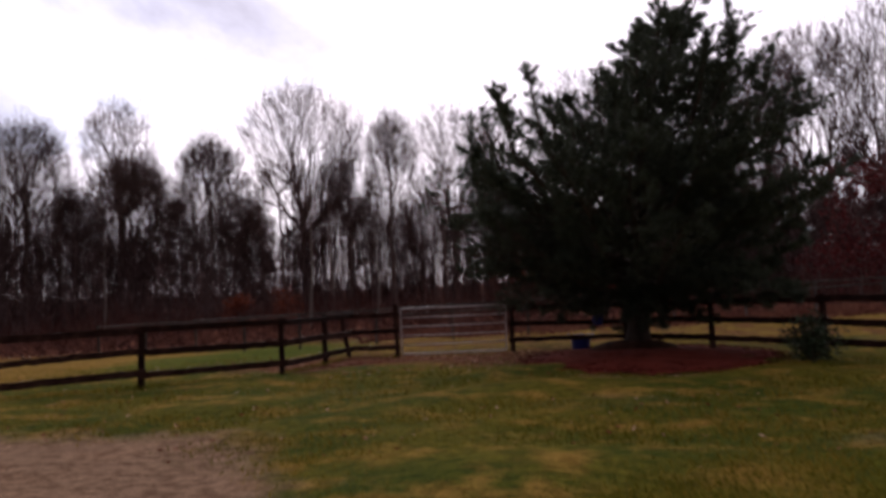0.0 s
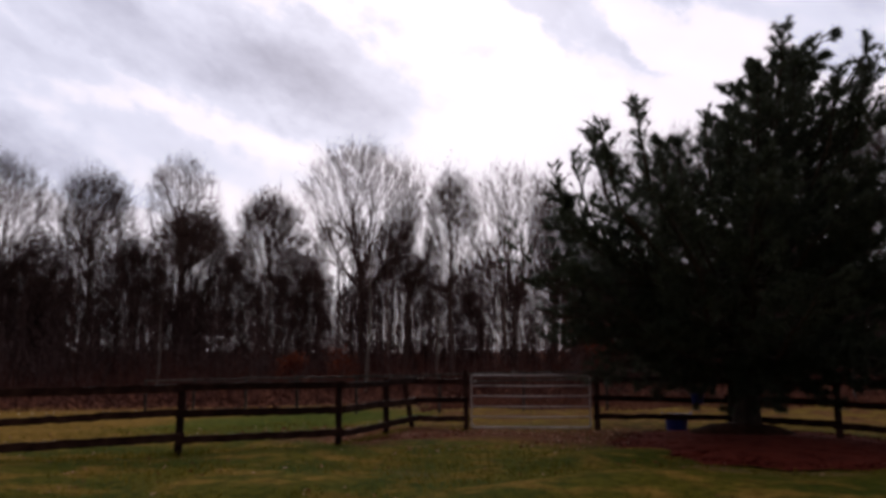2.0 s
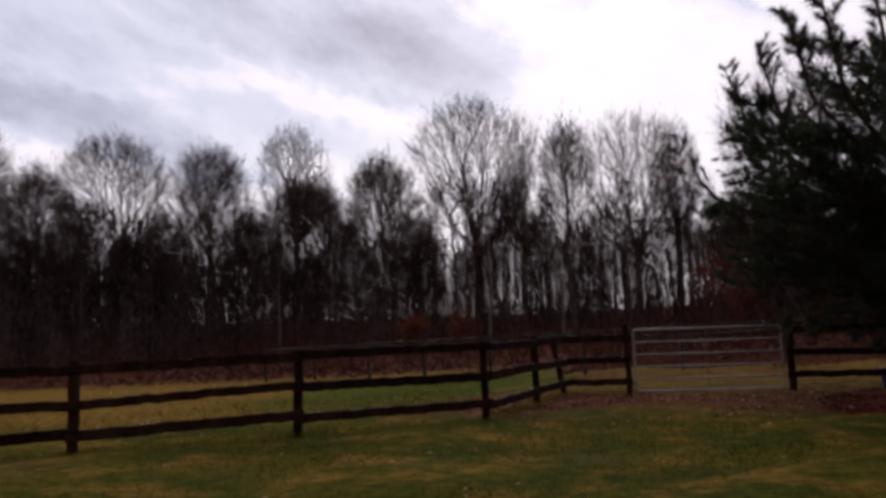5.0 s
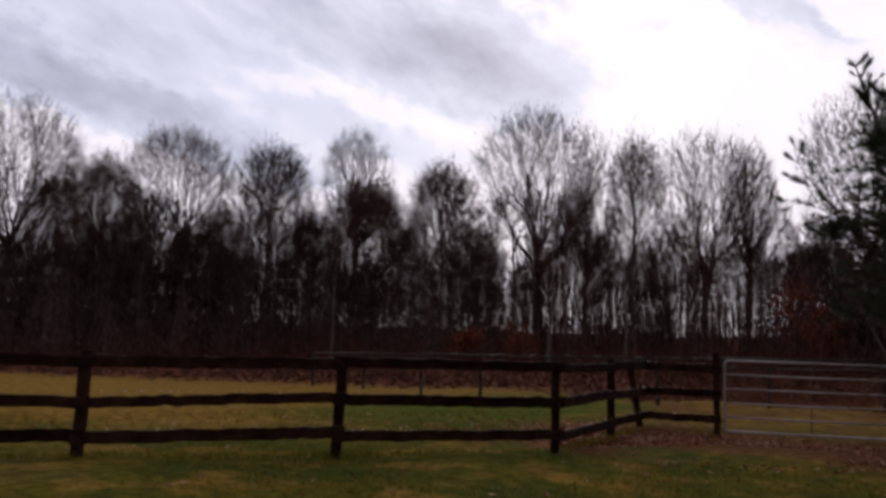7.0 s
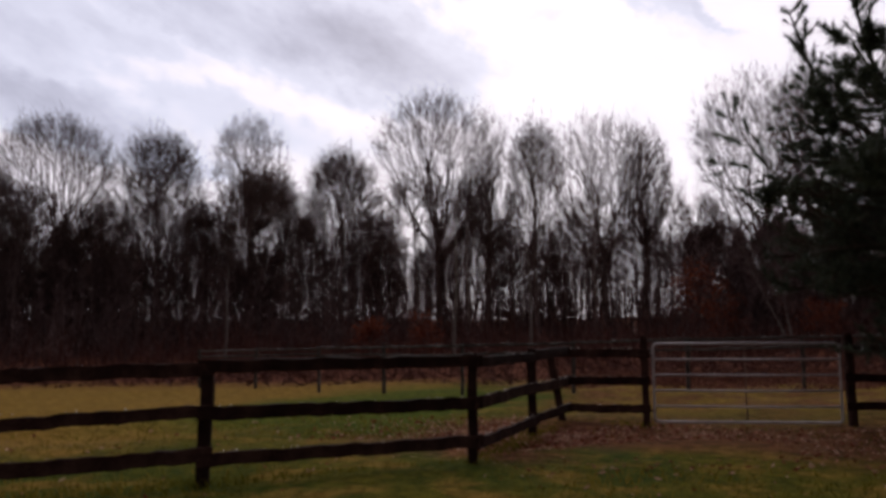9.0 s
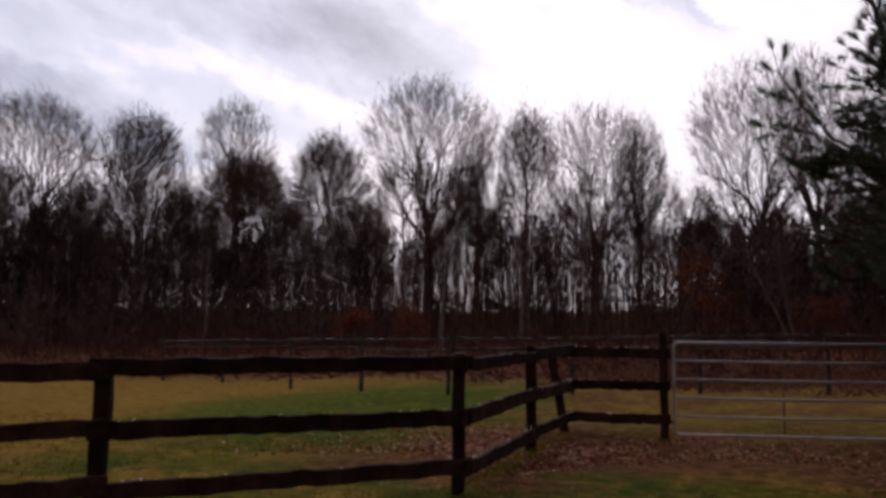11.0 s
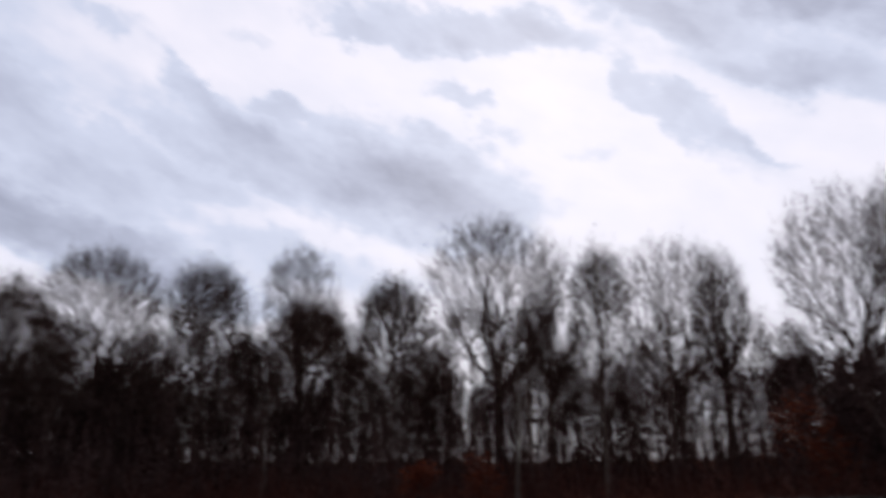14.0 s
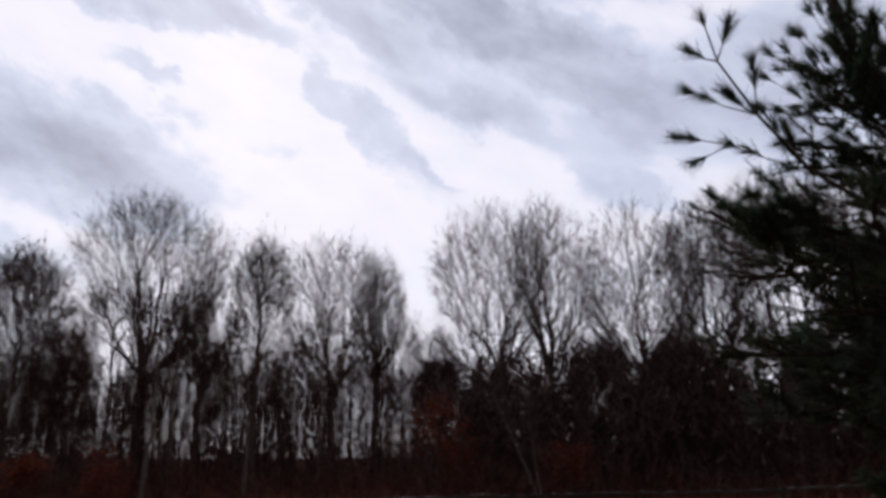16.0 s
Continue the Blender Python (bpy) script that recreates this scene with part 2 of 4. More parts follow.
def ground_material():
    m = bpy.data.materials.new("pasture_ground")
    m.use_nodes = True
    nt = m.node_tree
    N, L = nt.nodes.new, nt.links.new
    b = nt.nodes["Principled BSDF"]
    tc = N("ShaderNodeTexCoord")
    pos = tc.outputs["Object"]

    def tex(scale, detail=5.0, rough=.6):
        n = N("ShaderNodeTexNoise")
        n.inputs["Scale"].default_value, n.inputs["Detail"].default_value, n.inputs["Roughness"].default_value = scale, detail, rough
        L(pos, n.inputs["Vector"])
        return n

    def span(sock, a, c, lo=0.0, hi=1.0):
        r = N("ShaderNodeMapRange"); r.interpolation_type = "SMOOTHSTEP"
        L(sock, r.inputs[0])
        for i, v in enumerate((a, c, lo, hi)):
            r.inputs[i + 1].default_value = v
        return r.outputs[0]

    def math2(op, a, c):
        k = N("ShaderNodeMath"); k.operation = op
        for i, v in enumerate((a, c)):
            if isinstance(v, (int, float)):
                k.inputs[i].default_value = v
            else:
                L(v, k.inputs[i])
        return k.outputs[0]

    def mix(f, a, c):
        k = N("ShaderNodeMix"); k.data_type = "RGBA"
        L(f, k.inputs[0])
        for i, v in ((6, a), (7, c)):
            if isinstance(v, tuple):
                k.inputs[i].default_value = (*v, 1)
            else:
                L(v, k.inputs[i])
        return k.outputs[2]

    big, mid, small, tiny = tex(.22, 3), tex(1.1), tex(6.0), tex(38.0, 6)
    shake = N("ShaderNodeVectorMath"); shake.operation = "SUBTRACT"
    L(tex(.45, 5).outputs["Color"], shake.inputs[0]); shake.inputs[1].default_value = (.5, .5, .5)
    sc = N("ShaderNodeVectorMath"); sc.operation = "SCALE"; sc.inputs["Scale"].default_value = 4.5
    L(shake.outputs[0], sc.inputs[0])
    ad = N("ShaderNodeVectorMath"); ad.operation = "ADD"
    L(pos, ad.inputs[0]); L(sc.outputs[0], ad.inputs[1])
    sep = N("ShaderNodeSeparateXYZ"); L(ad.outputs[0], sep.inputs[0])
    X, Y = sep.outputs[0], sep.outputs[1]

    green = mix(span(small.outputs["Fac"], .35, .65), (.078, .076, .006), (.158, .132, .013))
    straw = mix(span(small.outputs["Fac"], .35, .65), (.22, .122, .020), (.37, .215, .044))
    dirt = mix(span(small.outputs["Fac"], .35, .65), (.20, .112, .068), (.38, .235, .15))
    litter = mix(span(small.outputs["Fac"], .35, .65), (.085, .026, .014), (.22, .080, .042))
    deep = mix(span(small.outputs["Fac"], .35, .65), (.040, .058, .006), (.085, .098, .010))
    lawn = mix(span(tex(.33, 4).outputs["Fac"], .40, .60), deep, green)
    base = mix(math2("MULTIPLY", span(mid.outputs["Fac"], .46, .68), .85), lawn, straw)
    base = mix(math2("MULTIPLY", span(big.outputs["Fac"], .55, .75), .5), base, dirt)
    # bare worn track at the start of the walk
    ex, ey = math2("MULTIPLY", math2("ADD", X, 3.6), 1 / 7.8), math2("MULTIPLY", math2("ADD", Y, -2.2), 1 / 6.9)
    track = span(math2("ADD", math2("MULTIPLY", ex, ex), math2("MULTIPLY", ey, ey)), 1.15, .82)
    base = mix(math2("MULTIPLY", track, .9), base, dirt)
    # leaf litter along and behind the fence corner and the gate
    wear = math2("MULTIPLY", math2("MULTIPLY", span(Y, 16.8, 18.4), span(Y, 22.5, 20.3)), span(X, -2.4, -.4))
    wear = math2("MULTIPLY", wear, span(X, 12, 7))
    field = math2("MULTIPLY", math2("MULTIPLY", span(Y, 20.5, 22.5), span(X, -2.4, -.4)), .7)
    base = mix(field, base, mix(span(Y, 20.0, 23.5), green, mix(span(mid.outputs["Fac"], .4, .6), straw, litter)))
    base = mix(math2("MULTIPLY", wear, .8), base, litter)
    rich = mix(span(small.outputs["Fac"], .35, .65), (.048, .080, .005), (.105, .140, .012))
    # dry hay field behind the left of the fence
    hay = math2("MULTIPLY", span(Y, 13.6, 16.6), span(X, -4.6, -7.0))
    base = mix(math2("MULTIPLY", hay, .85), base, straw)
    # lush patch in the middle of the back field
    lush = math2("MULTIPLY", math2("MULTIPLY", span(Y, 17.5, 20.0), span(Y, 31, 26)), math2("MULTIPLY", span(X, -8.5, -6.5), span(X, -1.0, -3.0)))
    base = mix(math2("MULTIPLY", lush, .8), base, rich)
    near_litter = math2("MULTIPLY", math2("MULTIPLY", span(Y, 16.0, 17.2), span(Y, 21.5, 19.5)), math2("MULTIPLY", span(X, -3.2, -1.8), span(X, .8, -.4)))
    base = mix(math2("MULTIPLY", near_litter, .8), base, litter)
    # woodland floor
    wood = span(Y, 29, 35)
    base = mix(wood, base, litter)
    grain = mix(span(tiny.outputs["Fac"], .3, .7), (.62, .62, .62), (1.3, 1.3, 1.3))
    k = N("ShaderNodeMix"); k.data_type, k.blend_type = "RGBA", "MULTIPLY"
    k.inputs[0].default_value = 1.0
    L(base, k.inputs[6]); L(grain, k.inputs[7])
    L(k.outputs[2], b.inputs["Base Color"])
    b.inputs["Roughness"].default_value = 1.0
    b.inputs["Specular IOR Level"].default_value = .04
    bp = N("ShaderNodeBump"); bp.inputs["Strength"].default_value, bp.inputs["Distance"].default_value = .7, .05
    L(math2("ADD", small.outputs["Fac"], tiny.outputs["Fac"]), bp.inputs["Height"])
    L(bp.outputs[0], b.inputs["Normal"])
    return m


# ------------------------------------------------------------------ mesh helpers
def raw_mesh(name, V, F):
    """A mesh from an (n, 3) array of corners and an (m, 3) array of triangles."""
    me = bpy.data.meshes.new(name)
    V, F = np.asarray(V, dtype=np.float32), np.asarray(F, dtype=np.int32)
    me.vertices.add(len(V)); me.vertices.foreach_set("co", V.ravel())
    me.loops.add(F.size); me.loops.foreach_set("vertex_index", F.ravel())
    me.polygons.add(len(F)); me.polygons.foreach_set("loop_start", np.arange(0, F.size, 3, dtype=np.int32))
    me.update(calc_edges=True)
    return me


def child(name, me, mat, parent, label=""):
    ob = new(name, me)
    if mat and not me.materials:
        me.materials.append(mat)
    ob.parent = parent
    if label:
        ob["label"] = label
    return ob


def part(name, bm, mat, parent, label="", smooth=False):
    me = bpy.data.meshes.new(name)
    bm.to_mesh(me); bm.free()
    if smooth:
        for p in me.polygons:
            p.use_smooth = True
    return child(name, me, mat, parent, label)


class Soup:
    """Collects tubes and slivers into one triangle mesh."""
    def __init__(self):
        self.V, self.F, self.n = [], [], 0

    def add(self, V, F):
        self.V.append(np.asarray(V)); self.F.append(np.asarray(F) + self.n); self.n += len(V)

    def tube(self, P, R, sides):
        P = np.asarray(P, float); k = len(P)
        T = np.gradient(P, axis=0); T /= np.linalg.norm(T, axis=1)[:, None] + 1e-9
        up = np.array((1.0, 0, 0)) if abs(T[0][0]) < .8 else np.array((0, 1.0, 0))
        A = np.cross(T, up); A /= np.linalg.norm(A, axis=1)[:, None] + 1e-9
        B = np.cross(T, A)
        ang = np.arange(sides) * 2 * np.pi / sides
        ring = A[:, None, :] * np.cos(ang)[None, :, None] + B[:, None, :] * np.sin(ang)[None, :, None]
        V = (P[:, None, :] + ring * np.asarray(R)[:, None, None]).reshape(-1, 3)
        i = np.arange(k - 1)[:, None] * sides; j = np.arange(sides)[None, :]; j2 = (j + 1) % sides
        a, b, c, d = i + j, i + j2, i + sides + j, i + sides + j2
        F = np.concatenate([np.stack([a, b, d], -1).reshape(-1, 3), np.stack([a, d, c], -1).reshape(-1, 3)])
        self.add(V, F)

    def sticks(self, P, M, E, rp, rm, re, sides):
        """Many tapered limbs at once, each from P over M to E."""
        n = len(P)
        t = E - P; t = t / (np.linalg.norm(t, axis=1)[:, None] + 1e-9)
        up = np.where(np.abs(t[:, :1]) < .8, np.array([[1.0, 0, 0]]), np.array([[0, 1.0, 0]]))
        A = np.cross(t, up); A /= np.linalg.norm(A, axis=1)[:, None]
        B = np.cross(t, A)
        ang = np.arange(sides) * 2 * np.pi / sides
        ring = A[:, None, :] * np.cos(ang)[None, :, None] + B[:, None, :] * np.sin(ang)[None, :, None]
        V = np.stack([c[:, None, :] + ring * q[:, None, None] for c, q in ((P, rp), (M, rm), (E, re))], 1).reshape(-1, 3)
        j = np.arange(sides); j2 = (j + 1) % sides
        quad = np.concatenate([np.stack([j, j2, j2 + sides], -1), np.stack([j, j2 + sides, j + sides], -1)])
        one = np.concatenate([quad, quad + sides])
        self.add(V, (one[None] + (np.arange(n) * 3 * sides)[:, None, None]).reshape(-1, 3))

    def slivers(self, base, way, width, rng):
        """One thin triangle each, from base along way."""
        n = len(base)
        if not n:
            return
        side = np.cross(way, rng.normal(size=(n, 3))); side /= np.linalg.norm(side, axis=1)[:, None] + 1e-9
        side *= np.asarray(width).reshape(-1, 1) / 2
        V = np.stack([base - side, base + side, base + way], 1).reshape(-1, 3)
        self.add(V, np.arange(3 * n).reshape(-1, 3))

    def leaves(self, at, size, rng, flat=1.0):
        """One loose diamond (two triangles) each."""
        n = len(at)
        u = rng.normal(size=(n, 3)) * np.array([1, 1, flat]); u /= np.linalg.norm(u, axis=1)[:, None]
        w = np.cross(u, rng.normal(size=(n, 3)) * np.array([flat, flat, 1])); w /= np.linalg.norm(w, axis=1)[:, None]
        s = np.asarray(size).reshape(-1, 1)
        V = np.stack([at - u * s, at + w * s * .45, at + u * s, at - w * s * .45], 1).reshape(-1, 3)
        q = np.arange(n)[:, None] * 4
        self.add(V, np.concatenate([q + np.array([0, 1, 2]), q + np.array([0, 2, 3])]))

    def mesh(self, name):
        return raw_mesh(name, np.concatenate(self.V), np.concatenate(self.F))


def lift(x, y):
    """Height of the ground: level by the fence, tilting gently in the pasture behind it."""
    k = np.clip((np.asarray(y, float) - 19) / 10, 0, 1); k = k * k * (3 - 2 * k)
    far = np.clip((np.hypot(np.asarray(x, float), np.asarray(y, float)) - 120) / 160, 0, 1)
    return k * 0.022 * (np.clip(np.asarray(x, float), -40, 40) + 2) + 6.5 * far * far * (3 - 2 * far)


# ------------------------------------------------------------------ ground
def build_ground():
    def axis(lo, hi, step, far):
        core = np.arange(lo, hi + .01, step)
        out, s, p = [], step, hi
        while p < far:
            s *= 1.35; p += s; out.append(p)
        out2, s, p = [], step, lo
        while p > -far:
            s *= 1.35; p -= s; out2.append(p)
        return np.array(out2[::-1] + list(core) + out)
    xs, ys = axis(-24, 24, .3, 2600), axis(-6, 36, .3, 2600)
    gx, gy = np.meshgrid(xs, ys)
    rng = np.random.default_rng(5)
    ph = rng.uniform(0, 6.28, (14, 3)); kx = rng.uniform(-2.2, 2.2, (14, 2))
    z = sum(np.sin(gx * a + gy * c + p[0]) for (a, c), p in zip(kx, ph)) * .012
    near = np.clip(1 - (np.hypot(gx, gy - 14) - 26) / 20, 0, 1)
    z = z * near + lift(gx, gy)
    V = np.stack([gx, gy, z], -1).reshape(-1, 3)
    nx, ny = len(xs), len(ys)
    i = (np.arange(ny - 1)[:, None] * nx + np.arange(nx - 1)[None, :]).reshape(-1)
    F = np.concatenate([np.stack([i, i + 1, i + nx + 1], -1), np.stack([i, i + nx + 1, i + nx], -1)])
    me = raw_mesh("ground", V, F)
    for p in me.polygons:
        p.use_smooth = True
    me.materials.append(ground_material())
    tagged(new("ground", me), "damp winter pasture with patchy grass, straw and bare dirt", "ground", kind="structure")


build_ground()


def build_grass():
    rng = np.random.default_rng(11)
    s = Soup()
    n = 90000
    d = 2.5 + 20 * rng.random(n) ** 1.3
    a = rng.uniform(-.95, .85, n)
    x = 3 - np.sin(a) * d * 1.1; y = 1 + np.cos(a) * d
    keep = ~(((x + 3.6) / 7.8) ** 2 + ((y - 2.2) / 6.9) ** 2 < rng.uniform(.8, 1.15, n)) & ~(((x - 7.2) / 3.1) ** 2 + ((y - 18.2) / 3.9) ** 2 < 1)
    worn = (x > -2) & (y > 16.5)
    keep &= ~worn | (rng.random(n) < .25)
    clump = np.sin(x * 2.1 + np.sin(y * 1.3) * 2) * np.sin(y * 1.7 + np.sin(x * .9) * 2)
    keep &= rng.random(n) < .45 + .5 * (clump > -.2)
    x, y = x[keep], y[keep]; n = len(x)
    h = rng.uniform(.03, .075, n) * (1 + .5 * rng.random(n))
    base = np.stack([x, y, lift(x, y) - .012], -1)
    way = np.stack([rng.normal(0, .5, n) * h, rng.normal(0, .5, n) * h, h], -1)
    s.slivers(base, way, rng.uniform(.008, .018, n), rng)
    # rank tufts along the fence line
    for p, q in zip(POSTS[:-1], POSTS[1:]):
        m = 500
        u = rng.random(m)
        c = np.array(p)[None, :] + (np.array(q) - np.array(p))[None, :] * u[:, None] + rng.normal(0, .13, (m, 2))
        hh = rng.uniform(.05, .13, m)
        s.slivers(np.stack([c[:, 0], c[:, 1], np.full(m, -.01)], -1), np.stack([rng.normal(0, .5, m) * hh, rng.normal(0, .5, m) * hh, hh], -1), rng.uniform(.01, .02, m), rng)
    me = s.mesh("grass"); me.materials.append(GRASS)
    tagged(new("grass", me), "short patchy green and straw-coloured winter grass", "grass", kind="stuff")
    s = Soup()
    n = 8000
    x = np.concatenate([rng.normal(.8, 2.0, n // 2), rng.normal(-1.0, 1.2, n // 4), rng.uniform(-9, 9, n // 8)]); n = len(x)
    y = np.concatenate([rng.normal(18.8, 1.0, 4000), rng.normal(18.6, 1.5, 2000), rng.uniform(6, 20, 1000)])
    s.leaves(np.stack([x, y, lift(x, y) + .02], -1), rng.uniform(.015, .05, n), rng, .3)
    me = s.mesh("fallen_leaves"); me.materials.append(LEAF)
    tagged(new("fallen_leaves", me), "brown fallen leaves scattered on the damp ground", "leaves", kind="stuff")
    # pale flakes along the rails, put in for the bright highlights on their tops
    s = Soup()
    for i in range(2, 7):
        a, b = np.array(POSTS[i]), np.array(POSTS[i + 1])
        d = b - a; side = np.array([d[1], -d[0]]) / np.linalg.norm(d) * .072
        for z in RAIL_Z[:2] if i < 5 else RAIL_Z[:3]:
            m = 20
            p = a + d * np.sort(rng.uniform(.04, .96, m))[:, None] + side + rng.normal(0, .008, (m, 2))
            s.leaves(np.concatenate([p, np.full((m, 1), z + .071)], 1), rng.uniform(.010, .026, m), rng, .6)
    me = s.mesh("leaf_scraps"); me.materials.append(RAIL_GLINT)
    tagged(new("leaf_scraps", me), "pale flakes standing in for bright highlights along the fence rails", "leaves", kind="stuff")


# ------------------------------------------------------------------ fences and gate
POSTS = [(-10.0, 8.5), (-7.72, 10.48), (-5.44, 12.40), (-3.14, 14.31), (-.82, 16.09), (-.62, 18.75), (-.38, 20.45), (.90, 20.45)]
RIGHT_POSTS = [(3.95, 20.95), (6.94, 20.82), (8.85, 19.25), (10.6, 16.7), (12.0, 14.2), (13.4, 11.7)]
RAIL_Z = (.26, .70, 1.15)


def rough_box(length, wide, deep, rng, n=9, ragged=.012):
    """A sawn slab along +x with wavering edges, as a closed bmesh."""
    bm = bmesh.new()
    rings = []
    for i in range(n):
        x = length * i / (n - 1)
        w, t = wide / 2, deep / 2
        c = min(w, t) * .3
        prof = [(-t, -w + c), (-t + c, -w), (t - c, -w), (t, -w + c), (t, w - c), (t - c, w), (-t + c, w), (-t, w - c)]
        dz, dy = rng.normal(0, ragged), rng.normal(0, ragged * .5)
        rings.append([bm.verts.new((x, py + dy + rng.normal(0, ragged * .25), pz + dz + rng.normal(0, ragged * .5))) for py, pz in prof])
    for r, q in zip(rings[:-1], rings[1:]):
        for i in range(8):
            bm.faces.new((r[i], r[(i + 1) % 8], q[(i + 1) % 8], q[i]))
    bm.faces.new(rings[0][::-1]); bm.faces.new(rings[-1])
    bmesh.ops.recalc_face_normals(bm, faces=bm.faces)
    return bm


def fence_line(label, posts, heights, rail_z, rail_w, post_w, seed, leans=None, wood=None, sag=None):
    wood = wood or WOOD
    rng = np.random.default_rng(seed)
    fence = tagged(new("fence"), label, "fence")
    fence.location = (posts[0][0], posts[0][1], 0)
    off = Vector(fence.location)
    for i, (p, h) in enumerate(zip(posts, heights)):
        z0 = float(lift(*p))
        bm = rough_box(h + .25, post_w * rng.uniform(.92, 1.1), post_w, rng, 8, .006)
        ob = part("post", bm, wood, fence)
        lx, ly = (leans or {}).get(i, (rng.normal(0, .8), rng.normal(0, .8)))
        ob.matrix_local = Matrix.Translation(Vector((p[0], p[1], z0 - .25)) - off) @ pose(0, 0, 0, ly, lx, rng.uniform(0, 25)) @ pose(0, 0, 0, 0, -90, 0)
    for i in range(len(posts) - 1):
        a, b = Vector((*posts[i], float(lift(*posts[i])))), Vector((*posts[i + 1], float(lift(*posts[i + 1]))))
        d = b - a
        nrm = Vector((d.y, -d.x, 0)).normalized() * (post_w * .5 + .018)
        for r, z in enumerate(rail_z):
            za, zb = (sag or {}).get((i, r), (0, 0))
            bm = rough_box(d.length + .16, rail_w * rng.uniform(.9, 1.1), .045, rng, 26, .0055)
            ob = part("rail", bm, wood, fence)
            yaw = math.degrees(math.atan2(d.y, d.x))
            tilt = -math.degrees(math.asin((d.z + zb - za) / d.length)) + rng.normal(0, .35)
            start = a - d.normalized() * .08 + nrm * (1 if i % 2 else .96) + Vector((0, 0, z + za + rng.normal(0, .014)))
            ob.matrix_local = Matrix.Translation(start - off) @ pose(0, 0, 0, rng.normal(0, 1.5), 0, yaw) @ pose(0, 0, 0, 0, tilt, 0)
    return fence


fence_line("dark weathered three-rail wooden pasture fence on posts", POSTS, [1.22, 1.22, 1.22, 1.22, 1.25, 1.25, 1.24, 1.42], RAIL_Z, .135, .115, 3, leans={6: (-9.0, 0)}, sag={(2, 0): (-.03, 0), (2, 1): (-.10, -.01), (2, 2): (-.07, -.02), (1, 1): (0, -.10), (1, 2): (0, -.07)})
fence_line("dark three-rail wooden fence running behind the pine", RIGHT_POSTS, [1.42, 1.27, 1.3, 1.3, 1.27, 1.27], (.32, .75, 1.19), .135, .115, 4)
FAR_POSTS = [(-13.5, 30.5), (-10.9, 29.4), (-8.3, 28.3), (-5.9, 27.0), (-3.6, 26.2), (-1.0, 26.6), (1.6, 27.2), (4.2, 27.8), (6.8, 28.4), (9.4, 29.0), (12.0, 29.6), (14.6, 30.2), (17.2, 30.8)]
fence_line("far weathered fence with two thin rails behind the pasture", FAR_POSTS, [1.25] * 13, (.98, 1.2), .055, .08, 7, wood=GREY_WOOD)


def pipe(bm, pts, r, sides=10):
    s = Soup(); s.tube(pts, [r] * len(pts), sides)
    V, F = np.concatenate(s.V), np.concatenate(s.F)
    vs = [bm.verts.new(v) for v in V]
    for f in F:
        bm.faces.new([vs[i] for i in f])
    for k in (0, len(pts) - 1):
        bm.faces.new([vs[k * sides + i] for i in range(sides)])
    return bm


def build_gate(a, b):
    gate = tagged(new("metal_gate"), "closed galvanised six-bar tube gate between wooden posts", "gate")
    a, b = Vector((*a, 0)), Vector((*b, 0))
    w = (b - a).length
    gate.matrix_world = Matrix.Translation(a) @ pose(0, 0, 0, 0, 0, math.degrees(math.atan2(b.y - a.y, b.x - a.x)))
    lo, hi, r, c = .08, 1.29, .020, .07
    loop = []
    for cx, cz, a0 in ((w - c, hi - c, 90), (w - c, lo + c, 0), (c, lo + c, -90), (c, hi - c, -180)):
        for k in range(5):
            t = radians(a0 - 22.5 * k)
            loop.append((cx + c * math.cos(t), 0, cz + c * math.sin(t)))
    loop.append(loop[0])
    frame_part = part("frame", pipe(bmesh.new(), loop, r), STEEL, gate, smooth=True)
    for i in range(1, 5):
        z = lo + (hi - lo) * i / 5
        part("bar", pipe(bmesh.new(), [(r * .5, 0, z), (w * .5, 0, z - .006), (w - r * .5, 0, z)], .0155), STEEL, gate, smooth=True)
    part("brace", pipe(bmesh.new(), [(w * .5, .024, lo), (w * .5, .024, hi)], .012), RUST, gate, "dull rusty upright brace", smooth=True)
    for z in (.25, 1.12):
        part("hinge", pipe(bmesh.new(), [(-.09, 0, z), (.02, 0, z)], .016), RUST, frame_part, "rusty hinge pin")
    part("chain", pipe(bmesh.new(), [(w - .02, .02, .95), (w + .05, -.05, .90), (w + .12, .0, .92)], .010, 6), RUST, frame_part, "rusty latch chain")


build_gate((1.03, 20.42), (3.80, 20.88))


def lathe(profile, sides=28):
    bm = bmesh.new()
    rings = [[bm.verts.new((r * math.cos(2 * math.pi * i / sides), r * math.sin(2 * math.pi * i / sides), z)) for i in range(sides)] for r, z in profile]
    for p, q in zip(rings[:-1], rings[1:]):
        for i in range(sides):
            bm.faces.new((p[i], p[(i + 1) % sides], q[(i + 1) % sides], q[i]))
    bm.faces.new(rings[0][::-1]); bm.faces.new(rings[-1])
    bmesh.ops.recalc_face_normals(bm, faces=bm.faces)
    return bm


def build_tub(x, y):
    tub = tagged(new("feed_tub"), "blue plastic feed tub standing on the ground by the fence", "tub")
    tub.location = (x, y, float(lift(x, y)))
    part("body", lathe([(.02, 0), (.22, 0), (.23, .02), (.275, .34), (.30, .355), (.30, .375), (.265, .372), (.255, .34), (.21, .035), (.02, .03)]), BLUE, tub, smooth=True)
    for s in (-1, 1):
        part("handle", pipe(bmesh.new(), [(s * .285, -.09, .35), (s * .33, -.07, .40), (s * .34, 0, .42), (s * .33, .07, .40), (s * .285, .09, .35)], .012, 8), BLUE, tub, "moulded blue side handle", smooth=True)


